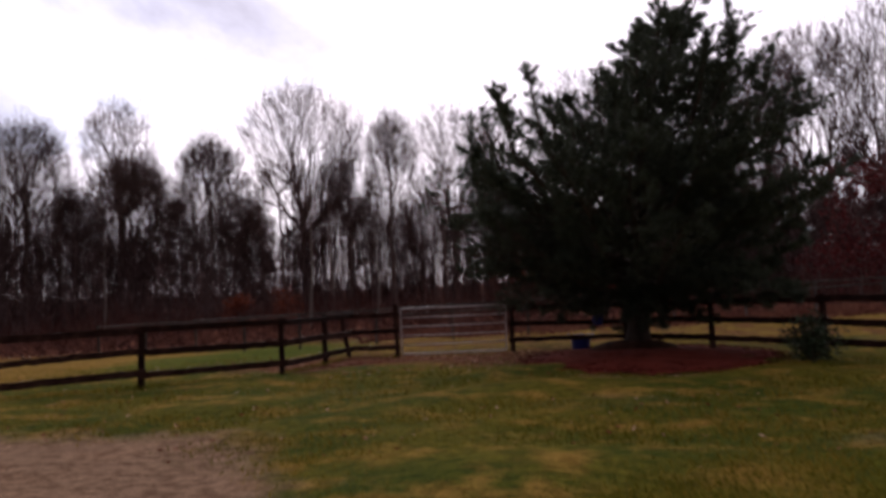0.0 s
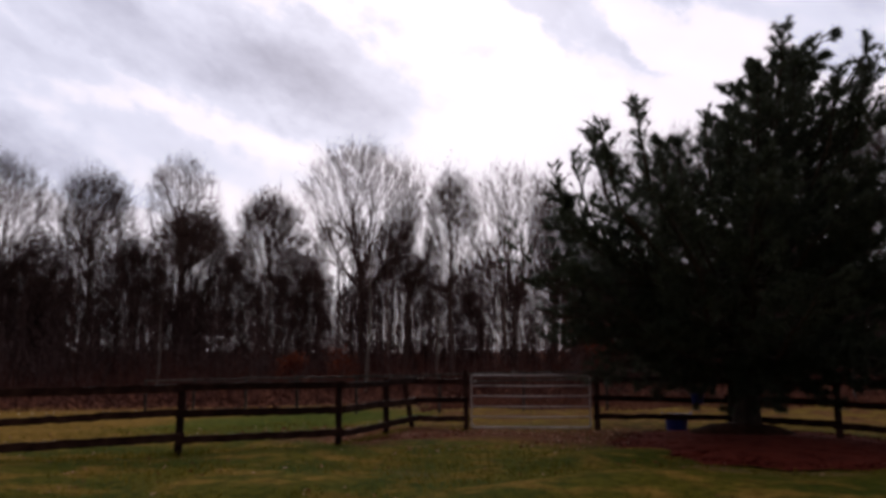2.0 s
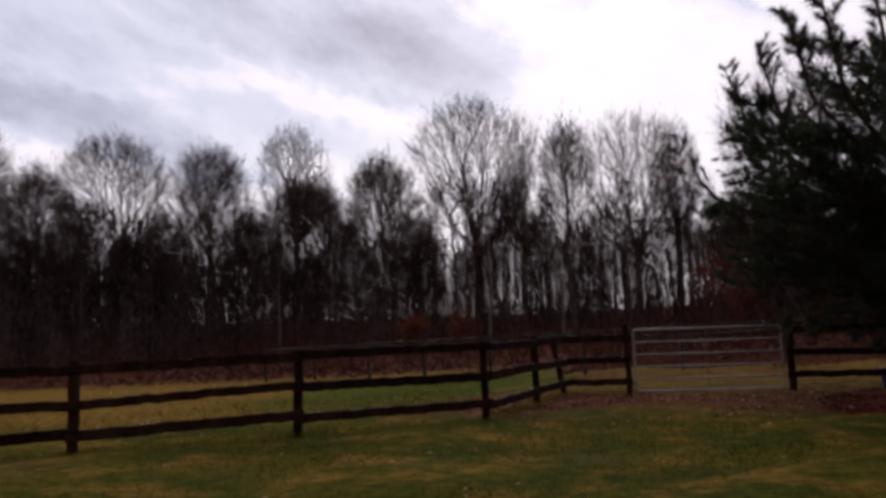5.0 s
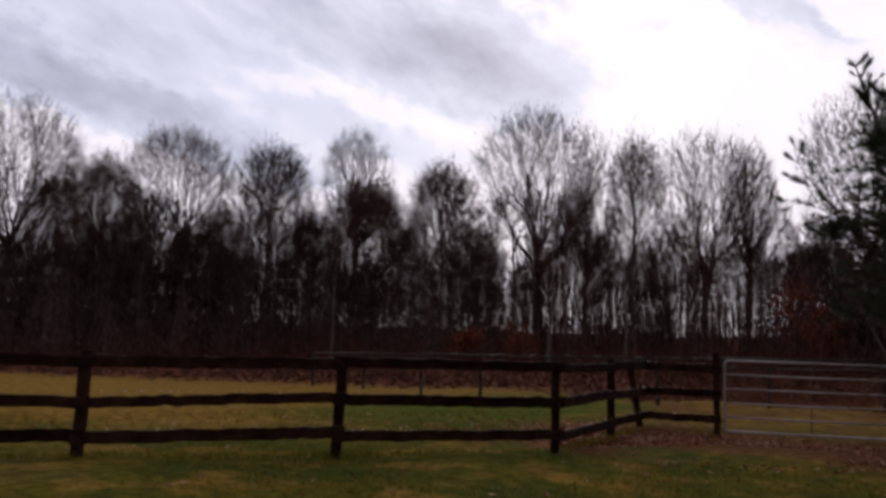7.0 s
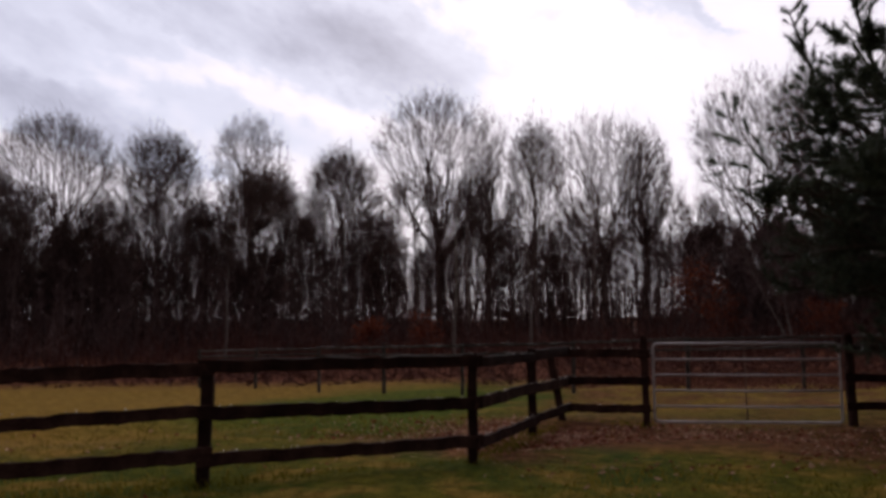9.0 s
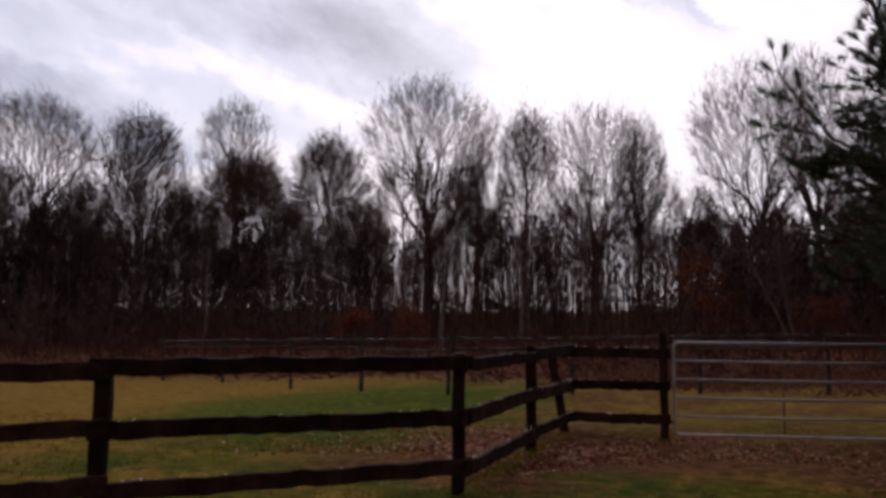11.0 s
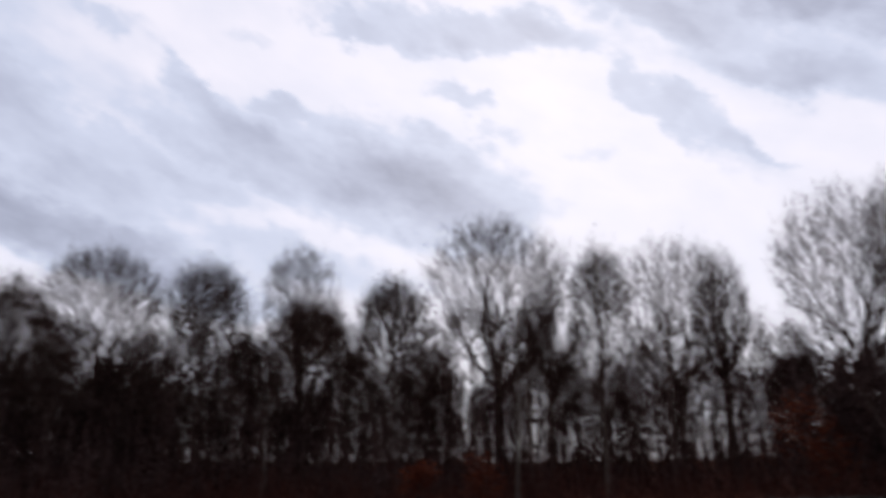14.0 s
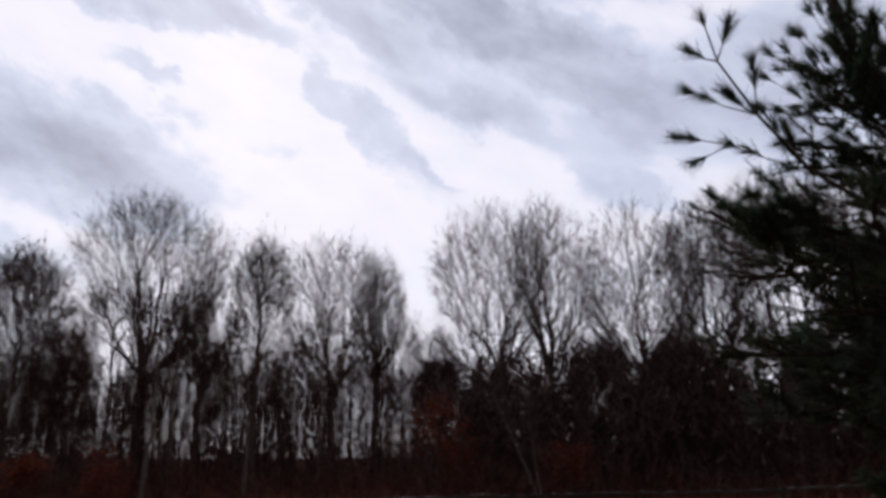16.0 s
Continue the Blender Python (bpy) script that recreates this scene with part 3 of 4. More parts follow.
def build_bucket(x, y, z):
    b = tagged(new("hanging_bucket"), "blue plastic water bucket hanging on the fence rail", "bucket")
    b.location = (x, y, z)
    part("body", lathe([(.02, 0), (.115, 0), (.12, .01), (.15, .27), (.16, .28), (.16, .30), (.145, .298), (.138, .27), (.108, .02), (.02, .015)]), BLUE, b, smooth=True)
    pts = [(.155 * math.cos(t), .0, .285 + .19 * math.sin(t)) for t in np.linspace(0, math.pi, 9)]
    part("handle", pipe(bmesh.new(), pts, .004, 6), STEEL, b, "wire handle")


build_tub(5.78, 21.2)
build_bucket(6.22, 20.6, .66)
build_grass()


# ------------------------------------------------------------------ bare trees
def bare_tree(seed, h, crown_r, base, dense, limbs=None, trunk_r=None, full=1.0):
    """A trunk whose limbs fork again and again until their ends meet a domed outline, with fine twigs all over. Two meshes."""
    rng = np.random.default_rng(seed)
    zc = h * (.73 if not dense else .56)
    lump = rng.uniform(0, 6.28, 3)

    def reach(P, D):
        """How far it is from P along D to the outline."""
        a = np.arctan2(D[:, 1], D[:, 0])
        w = 1 + .08 * np.sin(3 * a + lump[0]) + .06 * np.sin(5 * a + lump[1])
        up = np.where(D[:, 2] > -.1, h - zc, zc - h * base * .8)
        S = np.stack([crown_r * w * 1.22, crown_r * w * 1.22, up * 1.02], -1) * rng.uniform(.30 if dense else .68, 1.07, (len(P), 1)) ** .7
        p, d = (P - np.array([0, 0, zc])) / S, D / S
        A, B, C = np.sum(d * d, 1), np.sum(p * d, 1), np.sum(p * p, 1) - 1
        return np.maximum((-B + np.sqrt(np.maximum(B * B - A * C, 0))) / A, .25)

    def norm(V):
        return V / (np.linalg.norm(V, axis=1)[:, None] + 1e-9)

    def across(D):
        return norm(np.cross(D, rng.normal(size=D.shape)))

    wood, crown = Soup(), Soup()
    # the trunk divides at the fork; dense trees send out limbs from lower down
    top = h * (.66 if dense else base + .12)
    k = max(5, int(top / 1.4))
    tz = np.linspace(-.3, top, k)
    wob = np.cumsum(rng.normal(0, h * .003, (k, 2)), 0); wob[0] = 0
    T = np.stack([wob[:, 0], wob[:, 1], tz], -1)
    r0 = trunk_r or h * (.0115 if dense else .0140)
    tr = r0 * (1 - (.75 if dense else .35) * np.linspace(0, 1, k)); tr[0] *= 1.4
    wood.tube(T, tr, 8)
    n = limbs or (14 if dense else 12)
    z = np.linspace(h * base, top, n) if dense else top - rng.uniform(0, .10, n) ** 1.0 * h
    z = np.clip(z + rng.normal(0, .01 * h, n), h * base * .9, top)
    P = np.stack([np.interp(z, tz, T[:, 0]), np.interp(z, tz, T[:, 1]), z], -1)
    a = np.arange(n) * 2.4 + rng.normal(0, .3, n)
    out = rng.uniform(.25, 1.0, n) if dense else rng.uniform(.12, 1.15, n)
    D = norm(np.stack([np.cos(a) * out, np.sin(a) * out, np.ones(n)], -1))
    r = np.full(n, r0 * (.34 if dense else .50)) * rng.uniform(.7, 1.15, n)
    share = (.30, .30, .33, .40, .52)
    for lev, f in enumerate(share):
        ln = reach(P, D) * f * rng.uniform(.75, 1.2, len(P))
        E = P + D * ln[:, None]
        M = (P + E) / 2 + rng.normal(0, .035, P.shape) * ln[:, None]
        re = r * .66
        if lev < 4:
            (wood if lev < 2 else crown).sticks(P, M, E, r, (r + re) / 2, re, 5 if lev < 2 else 3)
        else:
            crown.slivers(P, (E - P) * 1.15, r * 2.6, rng)
        v = across(D)
        u = rng.uniform(.35, .85, (len(P), 1))
        side = across(D)
        rise = np.array([0, 0, .05 if not dense else .12])
        D1, D2, D3 = norm(E - M) + v * .30 + rise, norm(E - M) - v * .34 + rise, D + side * .70 + rise
        starts, ways = [E, E, P + (E - P) * u], [D1, D2, D3]
        radii = [re * .86, re * .76, re * .62]
        if lev == 4 or (dense and lev > 2):
            starts.append(P + (E - P) * rng.uniform(.2, .9, (len(P), 1))); ways.append(D - side * .55 + rise); radii.append(re * .6)
        P, D = np.concatenate(starts), norm(np.concatenate(ways))
        r = np.maximum(np.concatenate(radii), .008)
    keep = rng.random(len(P)) < full
    P, D = P[keep], D[keep]
    ln = reach(P, D) * rng.uniform(.35, .95, len(P))
    ln = np.minimum(ln, 1.7)
    W = D * ln[:, None]
    wide = .042
    crown.slivers(P, W, rng.uniform(.8, 1.3, len(P)) * wide, rng)
    rep = np.repeat(np.arange(len(P)), 1 if dense else 2)
    fine = norm(D[rep] + rng.normal(0, .38, (len(rep), 3)) + np.array([0, 0, .1])) * (ln[rep] * rng.uniform(.3, .6, len(rep)))[:, None]
    crown.slivers(P[rep] + W[rep] * rng.uniform(.1, .75, (len(rep), 1)), fine, rng.uniform(.6, 1.1, len(rep)) * wide * (1.25 if dense else .8), rng)
    return wood.mesh("trunk"), crown.mesh("crown")


TALL = "tall leafless tree with a wide airy crown of fine twigs"
AIRY = "slim tall leafless tree with a thin open crown"
DENSE = "leafless tree with a dense dark tangle of branches"
SMALL = "slender leafless understorey tree in the wood"


def tree(label, seed, h, crown_r, base, dense, az=0, dist=0, eye=(0, 0), **kw):
    wood, crown = bare_tree(seed, h, crown_r, base, dense, **kw)
    t = tagged(new("bare_tree"), label, "tree", "trees of the bare wood")
    child("trunk", wood, BARK, t)
    child("crown", crown, TWIG, t)
    a = radians(az)
    x, y = eye[0] - math.sin(a) * dist, eye[1] + math.cos(a) * dist
    t.location = (x, y, float(lift(x, y)) - .05)
    return t


# trees whose crowns stand out against the sky: heading, distance, height, crown radius
WEST, EAST = (1.6, 6.5), (0.0, 13.9)
WIDE = [(69, 88, 27, 5.6), (64, 88, 27.5, 5.8), (57.3, 90, 26.5, 5.2), (51.4, 92, 26.2, 5.8), (41.5, 95, 25.4, 6.2), (16.3, 86, 27.3, 6.9), (12.8, 90, 27.4, 3.3), (4.9, 90, 25.5, 5.2)]
THIN = [(29.4, 105, 30.6, 4.9), (2.1, 92, 25.1, 3.0)]
FULL = [(60.5, 86, 20.5, 4.8), (54.5, 86, 19.5, 4.4), (46.3, 90, 20.8, 4.2), (49.0, 92, 19.0, 4.0), (35.4, 92, 24.5, 5.2), (28.6, 90, 20.2, 5.2), (23.1, 88, 22.3, 4.3), (9.5, 86, 25.6, 3.1), (.5, 90, 18.6, 2.6),
        (18.0, 80, 19.6, 3.0), (14.3, 82, 19.0, 2.5), (5.6, 84, 18.2, 2.6), (38.6, 90, 17.0, 3.6), (32.2, 92, 17.0, 3.4), (26.0, 94, 16.5, 3.0), (20.6, 92, 16.0, 3.0), (11.2, 94, 17.0, 2.4), (7.6, 96, 16.5, 2.6), (43.6, 88, 17.5, 3.6)]
NEAR = [(-6.8, 68, 24.0, 4.8, 0), (-10.9, 66, 23.8, 3.5, 0), (-17.3, 62, 21.6, 4.8, 0), (-22.4, 60, 20.6, 4.4, 0), (-26.5, 58, 21.5, 4.6, 0), (-32, 56, 21.5, 4.6, 0), (-37, 56, 21.0, 4.4, 0), (-14.0, 60, 10.5, 3.0, 1), (-20.0, 58, 10.5, 3.0, 1), (-3.2, 72, 11.5, 2.6, 1)]
for n, (az, d, top, r) in enumerate(WIDE):
    tree(TALL, 300 + n, top * 1.08, r * 1.05, .25, 0, az, d, WEST, full=min(1.0, (r / 5) ** 1.6))
for n, (az, d, top, r) in enumerate(THIN):
    tree(AIRY, 330 + n, top * 1.05, r, .40, 0, az, d, WEST, full=.7)
for n, (az, d, top, r) in enumerate(FULL):
    tree(DENSE, 340 + n, top * 1.08, r * 1.22, .14 + .05 * (n * 3 % 4), 1, az, d, WEST, full=min(.95, .95 * (r / 4.8) ** 1.3) if top > 20 else .7 if az > 22 else .55 if az > 13 else .25, limbs=19 if top > 20 else 13 if az > 22 else 9)
for n, (az, d, top, r, dense) in enumerate(NEAR):
    tree(DENSE if dense else TALL, 370 + n, top * 1.08, r * 1.05, .26, dense, az, d, EAST, full=.6 if dense else min(1.0, (r / 4.7) ** 1.6), trunk_r=.40 if n == 2 else None)
# slimmer trees further back, from four moulds
moulds = [tree(SMALL, 400 + i, 16, 3.0, .3, 1, limbs=9, trunk_r=.12, full=.4) for i in range(4)]
rng = np.random.default_rng(77)
for n in range(60):
    az, d = -34 + 102 * (n + rng.random()) / 60, rng.uniform(96, 130)
    a = radians(az)
    x, y = 1 - math.sin(a) * d, 8 + math.cos(a) * d
    k = rng.uniform(.8, 1.25)
    ob = copy_thing(moulds[n % 4], Matrix.Identity(4))
    ob.matrix_basis = Matrix.Translation((x, y, float(lift(x, y)) - .05)) @ pose(0, 0, 0, 0, 0, n * 77) @ Matrix.Diagonal((k, k, k * rng.uniform(.9, 1.1), 1))
for src in moulds:
    for o in (*src.children_recursive, src):
        bpy.data.objects.remove(o)


# ------------------------------------------------------------------ undergrowth of the wood's edge
def thicket(s, rng, n, az, dist, height, twigs, width=.05, stem=.06, clear=0.0):
    """Many close-set thin stems with twigs, added to the soup s. clear: the bare share of each stem from the ground."""
    for _ in range(n):
        a, d = radians(rng.uniform(*az)), rng.uniform(*dist)
        x, y = 1 - math.sin(a) * d, 8 + math.cos(a) * d
        h = rng.uniform(*height)
        p = np.array([x, y, float(lift(x, y)) - .1])
        top = p + np.array([rng.normal(0, .05) * h, rng.normal(0, .05) * h, h])
        mid = (p + top) / 2 + rng.normal(0, .012 * h, 3)
        r = stem * rng.uniform(.6, 1.3)
        s.tube([p, mid, top], [r, r * .7, r * .25], 3)
        u = rng.uniform(clear, 1, (twigs, 1))
        at = p + (top - p) * u + rng.normal(0, 1, (twigs, 3)) * np.array([.13, .13, .02]) * h * (1.1 - u)
        w = rng.normal(0, 1, (twigs, 3)) * np.array([1, 1, .35]) + np.array([0, 0, 1.5])
        w /= np.linalg.norm(w, axis=1)[:, None]
        s.slivers(at, w * h * rng.uniform(.07, .19, (twigs, 1)) * (1.15 - .5 * u), rng.uniform(.5, 1.2, twigs) * width, rng)


def build_brush():
    rng = np.random.default_rng(9)
    s = Soup()
    n = 10500
    a = np.radians(rng.uniform(-36, 70, n)); d = 25 + 70 * rng.random(n) ** 1.2
    x, y = 1 - np.sin(a) * d, 6 + np.cos(a) * d
    keep = y > 31
    x, y = x[keep], y[keep]; n = len(x)
    h = rng.uniform(.7, 2.3, n) * np.clip((y - 24) / 22, .35, 1) * (1.0 + .45 * np.sin(x * .35 + np.sin(y * .2) * 2))
    base = np.stack([x, y, lift(x, y) - .05], -1)
    lean = .22 + .7 * np.clip((44 - y) / 8, 0, 1)
    way = np.stack([rng.normal(0, 1, n) * lean * h, rng.normal(0, 1, n) * lean * h, h * (1.1 - .5 * lean)], -1)
    s.slivers(base, way, rng.uniform(.03, .06, n), rng)
    rep = np.repeat(np.arange(n), 5)
    at = base[rep] + way[rep] * rng.uniform(.15, .9, (len(rep), 1))
    s.slivers(at, way[rep] * .3 + rng.normal(0, .32, (len(rep), 3)), rng.uniform(.015, .035, len(rep)), rng)
    me = s.mesh("undergrowth"); me.materials.append(BRUSH)
    tagged(new("undergrowth", me), "tangled leafless brush along the edge of the wood", "brush", kind="stuff")
    s = Soup()
    m = 20000
    x, y = rng.uniform(-2, 24, m), 27.5 + 7 * rng.random(m) ** .8
    patch = .5 + .5 * np.sin(x * .9 + 2 * np.sin(y * .7)) * np.sin(y * 1.1 + x * .3)
    hh = rng.uniform(.08, .34, m) * (.5 + patch) * np.clip((y - 24) / 5, .3, 1)
    s.slivers(np.stack([x, y, lift(x, y) - .03], -1), np.stack([rng.normal(0, 1.0, m) * hh, rng.normal(0, 1.0, m) * hh, hh], -1), rng.uniform(.025, .06, m), rng)
    me = s.mesh("dry_grass"); me.materials.append(RED_GRASS)
    tagged(new("dry_grass", me), "rank reddish dry grass below the far fence", "grass", kind="stuff")
    s = Soup()
    thicket(s, rng, 460, (-38, 70), (105, 160), (9, 15), 60, .11, .09, .2)      # far poles
    thicket(s, rng, 300, (-38, 70), (110, 150), (13, 19), 60, .06, .11, .4)
    thicket(s, rng, 680, (-38, 70), (105, 165), (2.5, 8), 55, .15, .05)           # deep low growth
    thicket(s, rng, 330, (20, 70), (84, 108), (6, 12), 90, .10, .06, .1)       # thick left side
    thicket(s, rng, 320, (19, 50), (86, 112), (10, 17), 90, .08, .09, .4)
    thicket(s, rng, 330, (37, 70), (88, 112), (10, 15), 110, .09, .08, .2)
    thicket(s, rng, 60, (5, 19), (88, 108), (11, 16), 70, .06, .09, .5)
    thicket(s, rng, 240, (17, 70), (62, 84), (4, 8), 60, .08, .04)
    thicket(s, rng, 420, (-38, -1.5), (56, 76), (6, 9.6), 150, .14, .05)        # thick right side
    thicket(s, rng, 300, (-38, 70), (56, 84), (2.5, 4.5), 50, .07, .03)
    thicket(s, rng, 170, (-2, 20), (82, 105), (8, 14), 55, .08, .08, .3)
    thicket(s, rng, 400, (21, 70), (90, 118), (3, 8), 60, .09, .05)
    thicket(s, rng, 330, (-2, 21), (95, 125), (2.5, 7.5), 60, .10, .05)
    for _ in range(34):
        c = rng.uniform(-6, 62)
        thicket(s, rng, 9, (c - 1.3, c + 1.3), (84, 112), (2.5, rng.uniform(4, 8.0)), 60, .08, .05)
    me = s.mesh("thicket"); me.materials.append(THICKET)
    tagged(new("thicket", me), "dense bare poles and saplings filling the wood", "woodland", kind="stuff")


build_brush()


def leafy_sapling(name, label, az, dist, h, w, mat, seed, n=900, eye=(1.0, 8.0)):
    rng = np.random.default_rng(seed)
    a = radians(az)
    x, y = eye[0] - math.sin(a) * dist, eye[1] + math.cos(a) * dist
    t = tagged(new(name), label, "tree")
    t.location = (x, y, float(lift(x, y)))
    s, lv = Soup(), Soup()
    s.tube([(0, 0, -.2), (.05 * h * .2, 0, h * .4), (0, .02 * h, h * .9)], [.05, .035, .01], 6)
    at = []
    for i in range(26):
        z = h * rng.uniform(.12, .85)
        az2, ln = rng.uniform(0, 6.28), w * rng.uniform(.5, 1.0) * (1.1 - .6 * z / h)
        p = np.array([[0, 0, z], [math.cos(az2) * ln * .55, math.sin(az2) * ln * .55, z + ln * .25], [math.cos(az2) * ln, math.sin(az2) * ln, z + ln * .4]])
        br = Soup(); br.tube(p, [.018, .012, .006], 4)
        child("branch", br.mesh("branch"), BARK, t)
        u = rng.uniform(.25, 1, n // 26)[:, None]
        at.append(p[0] + (p[2] - p[0]) * u + rng.normal(0, w * .12, (n // 26, 3)))
    lv.leaves(np.concatenate(at), rng.uniform(.06, .12, 26 * (n // 26)), rng)
    child("trunk", s.mesh("trunk"), BARK, t)
    child("crown", lv.mesh("crown"), mat, t)


RUS = "young beech still holding russet brown leaves"
for i, (az, d, h, w) in enumerate(((21.0, 46, 2.6, 1.6), (17.3, 48, 3.0, 1.7), (-1.5, 52, 6.2, 2.3), (-3.2, 56, 5.0, 2.0), (-9.5, 50, 3.2, 1.8))):
    leafy_sapling("russet_sapling", RUS, az, d, h, w, RUSSET, 200 + i, 1100)
leafy_sapling("maroon_tree", "small ornamental tree with dark maroon foliage beyond the fence", -19.6, 42, 7.0, 3.2, MAROON, 260, 4200, (5.0, -1.2))


def pale_trunk(az, dist, h, lean, seed, eye=(1.0, 8.0)):
    rng = np.random.default_rng(seed)
    a = radians(az)
    x, y = eye[0] - math.sin(a) * dist, eye[1] + math.cos(a) * dist
    t = tagged(new("young_birch"), "young birch with a slim pale trunk at the wood's edge", "tree")
    t.location = (x, y, float(lift(x, y)))
    s, tw = Soup(), Soup()
    z = np.linspace(-.2, h, 9)
    P = np.stack([lean * np.maximum(z, 0) + .05 * np.sin(z * 1.1 + seed), .04 * np.sin(z * .8), z], -1)
    s.tube(P, np.linspace(.13, .02, 9), 8)
    u = rng.uniform(.4, 1, 60)
    at = np.stack([np.interp(u * h, z, P[:, c]) for c in range(3)], -1)
    w = np.stack([rng.normal(0, .7, 60), rng.normal(0, .7, 60), rng.uniform(.5, 1.2, 60)], -1)
    tw.slivers(at, w, np.full(60, .03), rng)
    child("trunk", s.mesh("trunk"), DULL_BARK, t)
    child("crown", tw.mesh("crown"), TWIG, t)


for i, (az, d, h, lean) in enumerate(((15.1, 44, 9, .03), (9.6, 50, 7, -.02), (31.0, 62, 8, .02))):
    pale_trunk(az, d, h, lean, 600 + i)


def build_birch():
    t = tagged(new("birch_tree"), "leaning pale-barked twin-stemmed birch at the wood edge", "tree")
    t.location = (7.45, 56, float(lift(7.45, 56)))
    s = Soup()
    for dx, k in ((-2.3, .58), (-.5, .50)):
        pts = [(.12 if dx > -2 else 0, 0, -.2), (dx * .3, .2, 3.0 * k), (dx * .75, .5, 7.0 * k), (dx * 1.1, .4, 10.5 * k)]
        s.tube(pts, [.085, .065, .045, .02], 7)
    child("trunk", s.mesh("trunk"), DULL_BARK, t)
    rng = np.random.default_rng(4)
    s = Soup()
    n = 420
    u = rng.uniform(.4, 1, n)[:, None]
    at = np.array([0, 0, 0]) + u * np.where(rng.random((n, 1)) < .5, np.array([[-2.5, .4, 6.0]]), np.array([[-.55, .4, 5.2]]))
    s.slivers(at, rng.normal(0, .7, (n, 3)) + np.array([0, 0, .6]), rng.uniform(.015, .03, n), rng)
    child("crown", s.mesh("crown"), TWIG, t)


build_birch()


# ------------------------------------------------------------------ the pine
PINE = Vector((7.2, 20.7, 0))
# centre, radii, root and number of twigs of the outer sprays on the yard side
SPRAYS = [((3.3, 19.5, 4.6), (.5, .6, .85), (5.0, 19.9, 3.6), 46), ((2.75, 19.45, 3.45), (.4, .35, .28), (4.4, 19.8, 3.3), 20), ((3.6, 19.9, 3.0), (.5, .6, .5), (5.0, 20.0, 2.8), 10), ((3.45, 20.0, 2.4), (.4, .5, .35), (5.0, 20.0, 2.4), 12), ((4.4, 18.0, 4.3), (.5, .5, .45), (6.0, 19.0, 3.6), 34)]


def build_pine():
    rng = np.random.default_rng(19)
    t = tagged(new("pine_tree"), "large dark spreading white pine with drooping lower boughs", "tree")
    t.location = PINE
    H = 8.7
    trunk, tips = Soup(), Soup()
    limbs = []
    zs = np.linspace(-.3, H, 11)
    zk = np.clip(zs / H, 0, 1) ** 1.5
    T = np.stack([-.05 + .95 * zk + .06 * np.sin(zs), -.64 - .3 * zk + .04 * np.sin(zs * 1.3), zs], -1)
    trunk.tube(T, .31 * (1 - .93 * np.linspace(0, 1, 11)) + np.where(zs < .2, .07, 0), 12)

    def within(p):
        """The crown: a tall dome on the far side of a wide low one."""
        x, y, z = p[0] - 1.3, p[1] + 1.5, p[2] - 3.0
        if z > 0 and (x / 2.7) ** 2 + (y / 3.5) ** 2 + (z / 5.3) ** 2 < 1:
            return True
        x, y, z = p[0] + .2, p[1] + 1.0, p[2] - 2.9
        return (x / (4.4 if x < 0 else 4.1)) ** 2 + (y / (5.6 if y < 0 else 4.2)) ** 2 + (z / (3.4 if z > 0 else 1.8)) ** 2 < 1

    tuft_at, tuft_d = [], []

    def tufted(P, n, spread):
        for _ in range(n):
            u = rng.uniform(.25, 1) * (len(P) - 1); a = min(int(u), len(P) - 2)
            tuft_at.append(P[a] + (P[a + 1] - P[a]) * (u - a))
            d = (P[a + 1] - P[a]) / (np.linalg.norm(P[a + 1] - P[a]) + 1e-9) + rng.normal(0, spread, 3) + np.array([0, 0, .35])
            tuft_d.append(d / np.linalg.norm(d))
        tuft_at.append(P[-1]); d = P[-1] - P[-2]; tuft_d.append(d / np.linalg.norm(d))

    def bough(p, az, ln, rise, r):
        k = np.linspace(0, 1, 7)[:, None]
        out = np.array([math.cos(az), math.sin(az), 0])
        P = p + out * ln * k + np.array([0, 0, 1]) * (rise * ln * k + .16 * ln * (k ** 3) - .10 * ln * k * (1 - k) * 2)
        P += np.cumsum(rng.normal(0, .02 * ln, P.shape), 0) * np.minimum(1, k * 2)
        dress(P, out, ln, r)

    def dress(P, out, ln, r, tilt=(-.12, .55), lush=1.0):
        boughs = Soup(); limbs.append(boughs)
        boughs.tube(P, np.linspace(r, .012, 7), 5)
        sidev = np.array([-out[1], out[0], 0])
        n = int((7 + ln * 4.2) * lush)
        for j in range(n):
            u = .22 + .78 * (j + rng.random()) / n
            q = np.array([np.interp(u * 6, range(7), P[:, c]) for c in range(3)])
            sl = (.28 + .34 * (1 - u)) * min(ln, 3.2) * rng.uniform(.7, 1.15) * .62
            d = out * rng.uniform(.45, 1.0) + sidev * rng.choice((-1, 1)) * rng.uniform(.3, 1.0) + np.array([0, 0, rng.uniform(*tilt)])
            d /= np.linalg.norm(d)
            k2 = np.linspace(0, 1, 4)[:, None]
            Q = q + d * sl * k2 + np.array([0, 0, .16 * sl]) * k2 ** 2
            boughs.tube(Q, [.014, .011, .008, .005], 3)
            tufted(Q, 5, .35)
            for _ in range(3):
                w = rng.uniform(.3, .95); q2 = Q[0] + (Q[3] - Q[0]) * w
                d2 = d + rng.normal(0, .55, 3) + np.array([0, 0, .25]); d2 /= np.linalg.norm(d2)
                S = q2 + d2 * (sl * rng.uniform(.3, .55)) * np.linspace(0, 1, 3)[:, None]
                boughs.tube(S, [.007, .006, .004], 3)
                tufted(S, 4, .4)
        tufted(P[3:], 8, .4)

    z, whorl = 1.5, 0
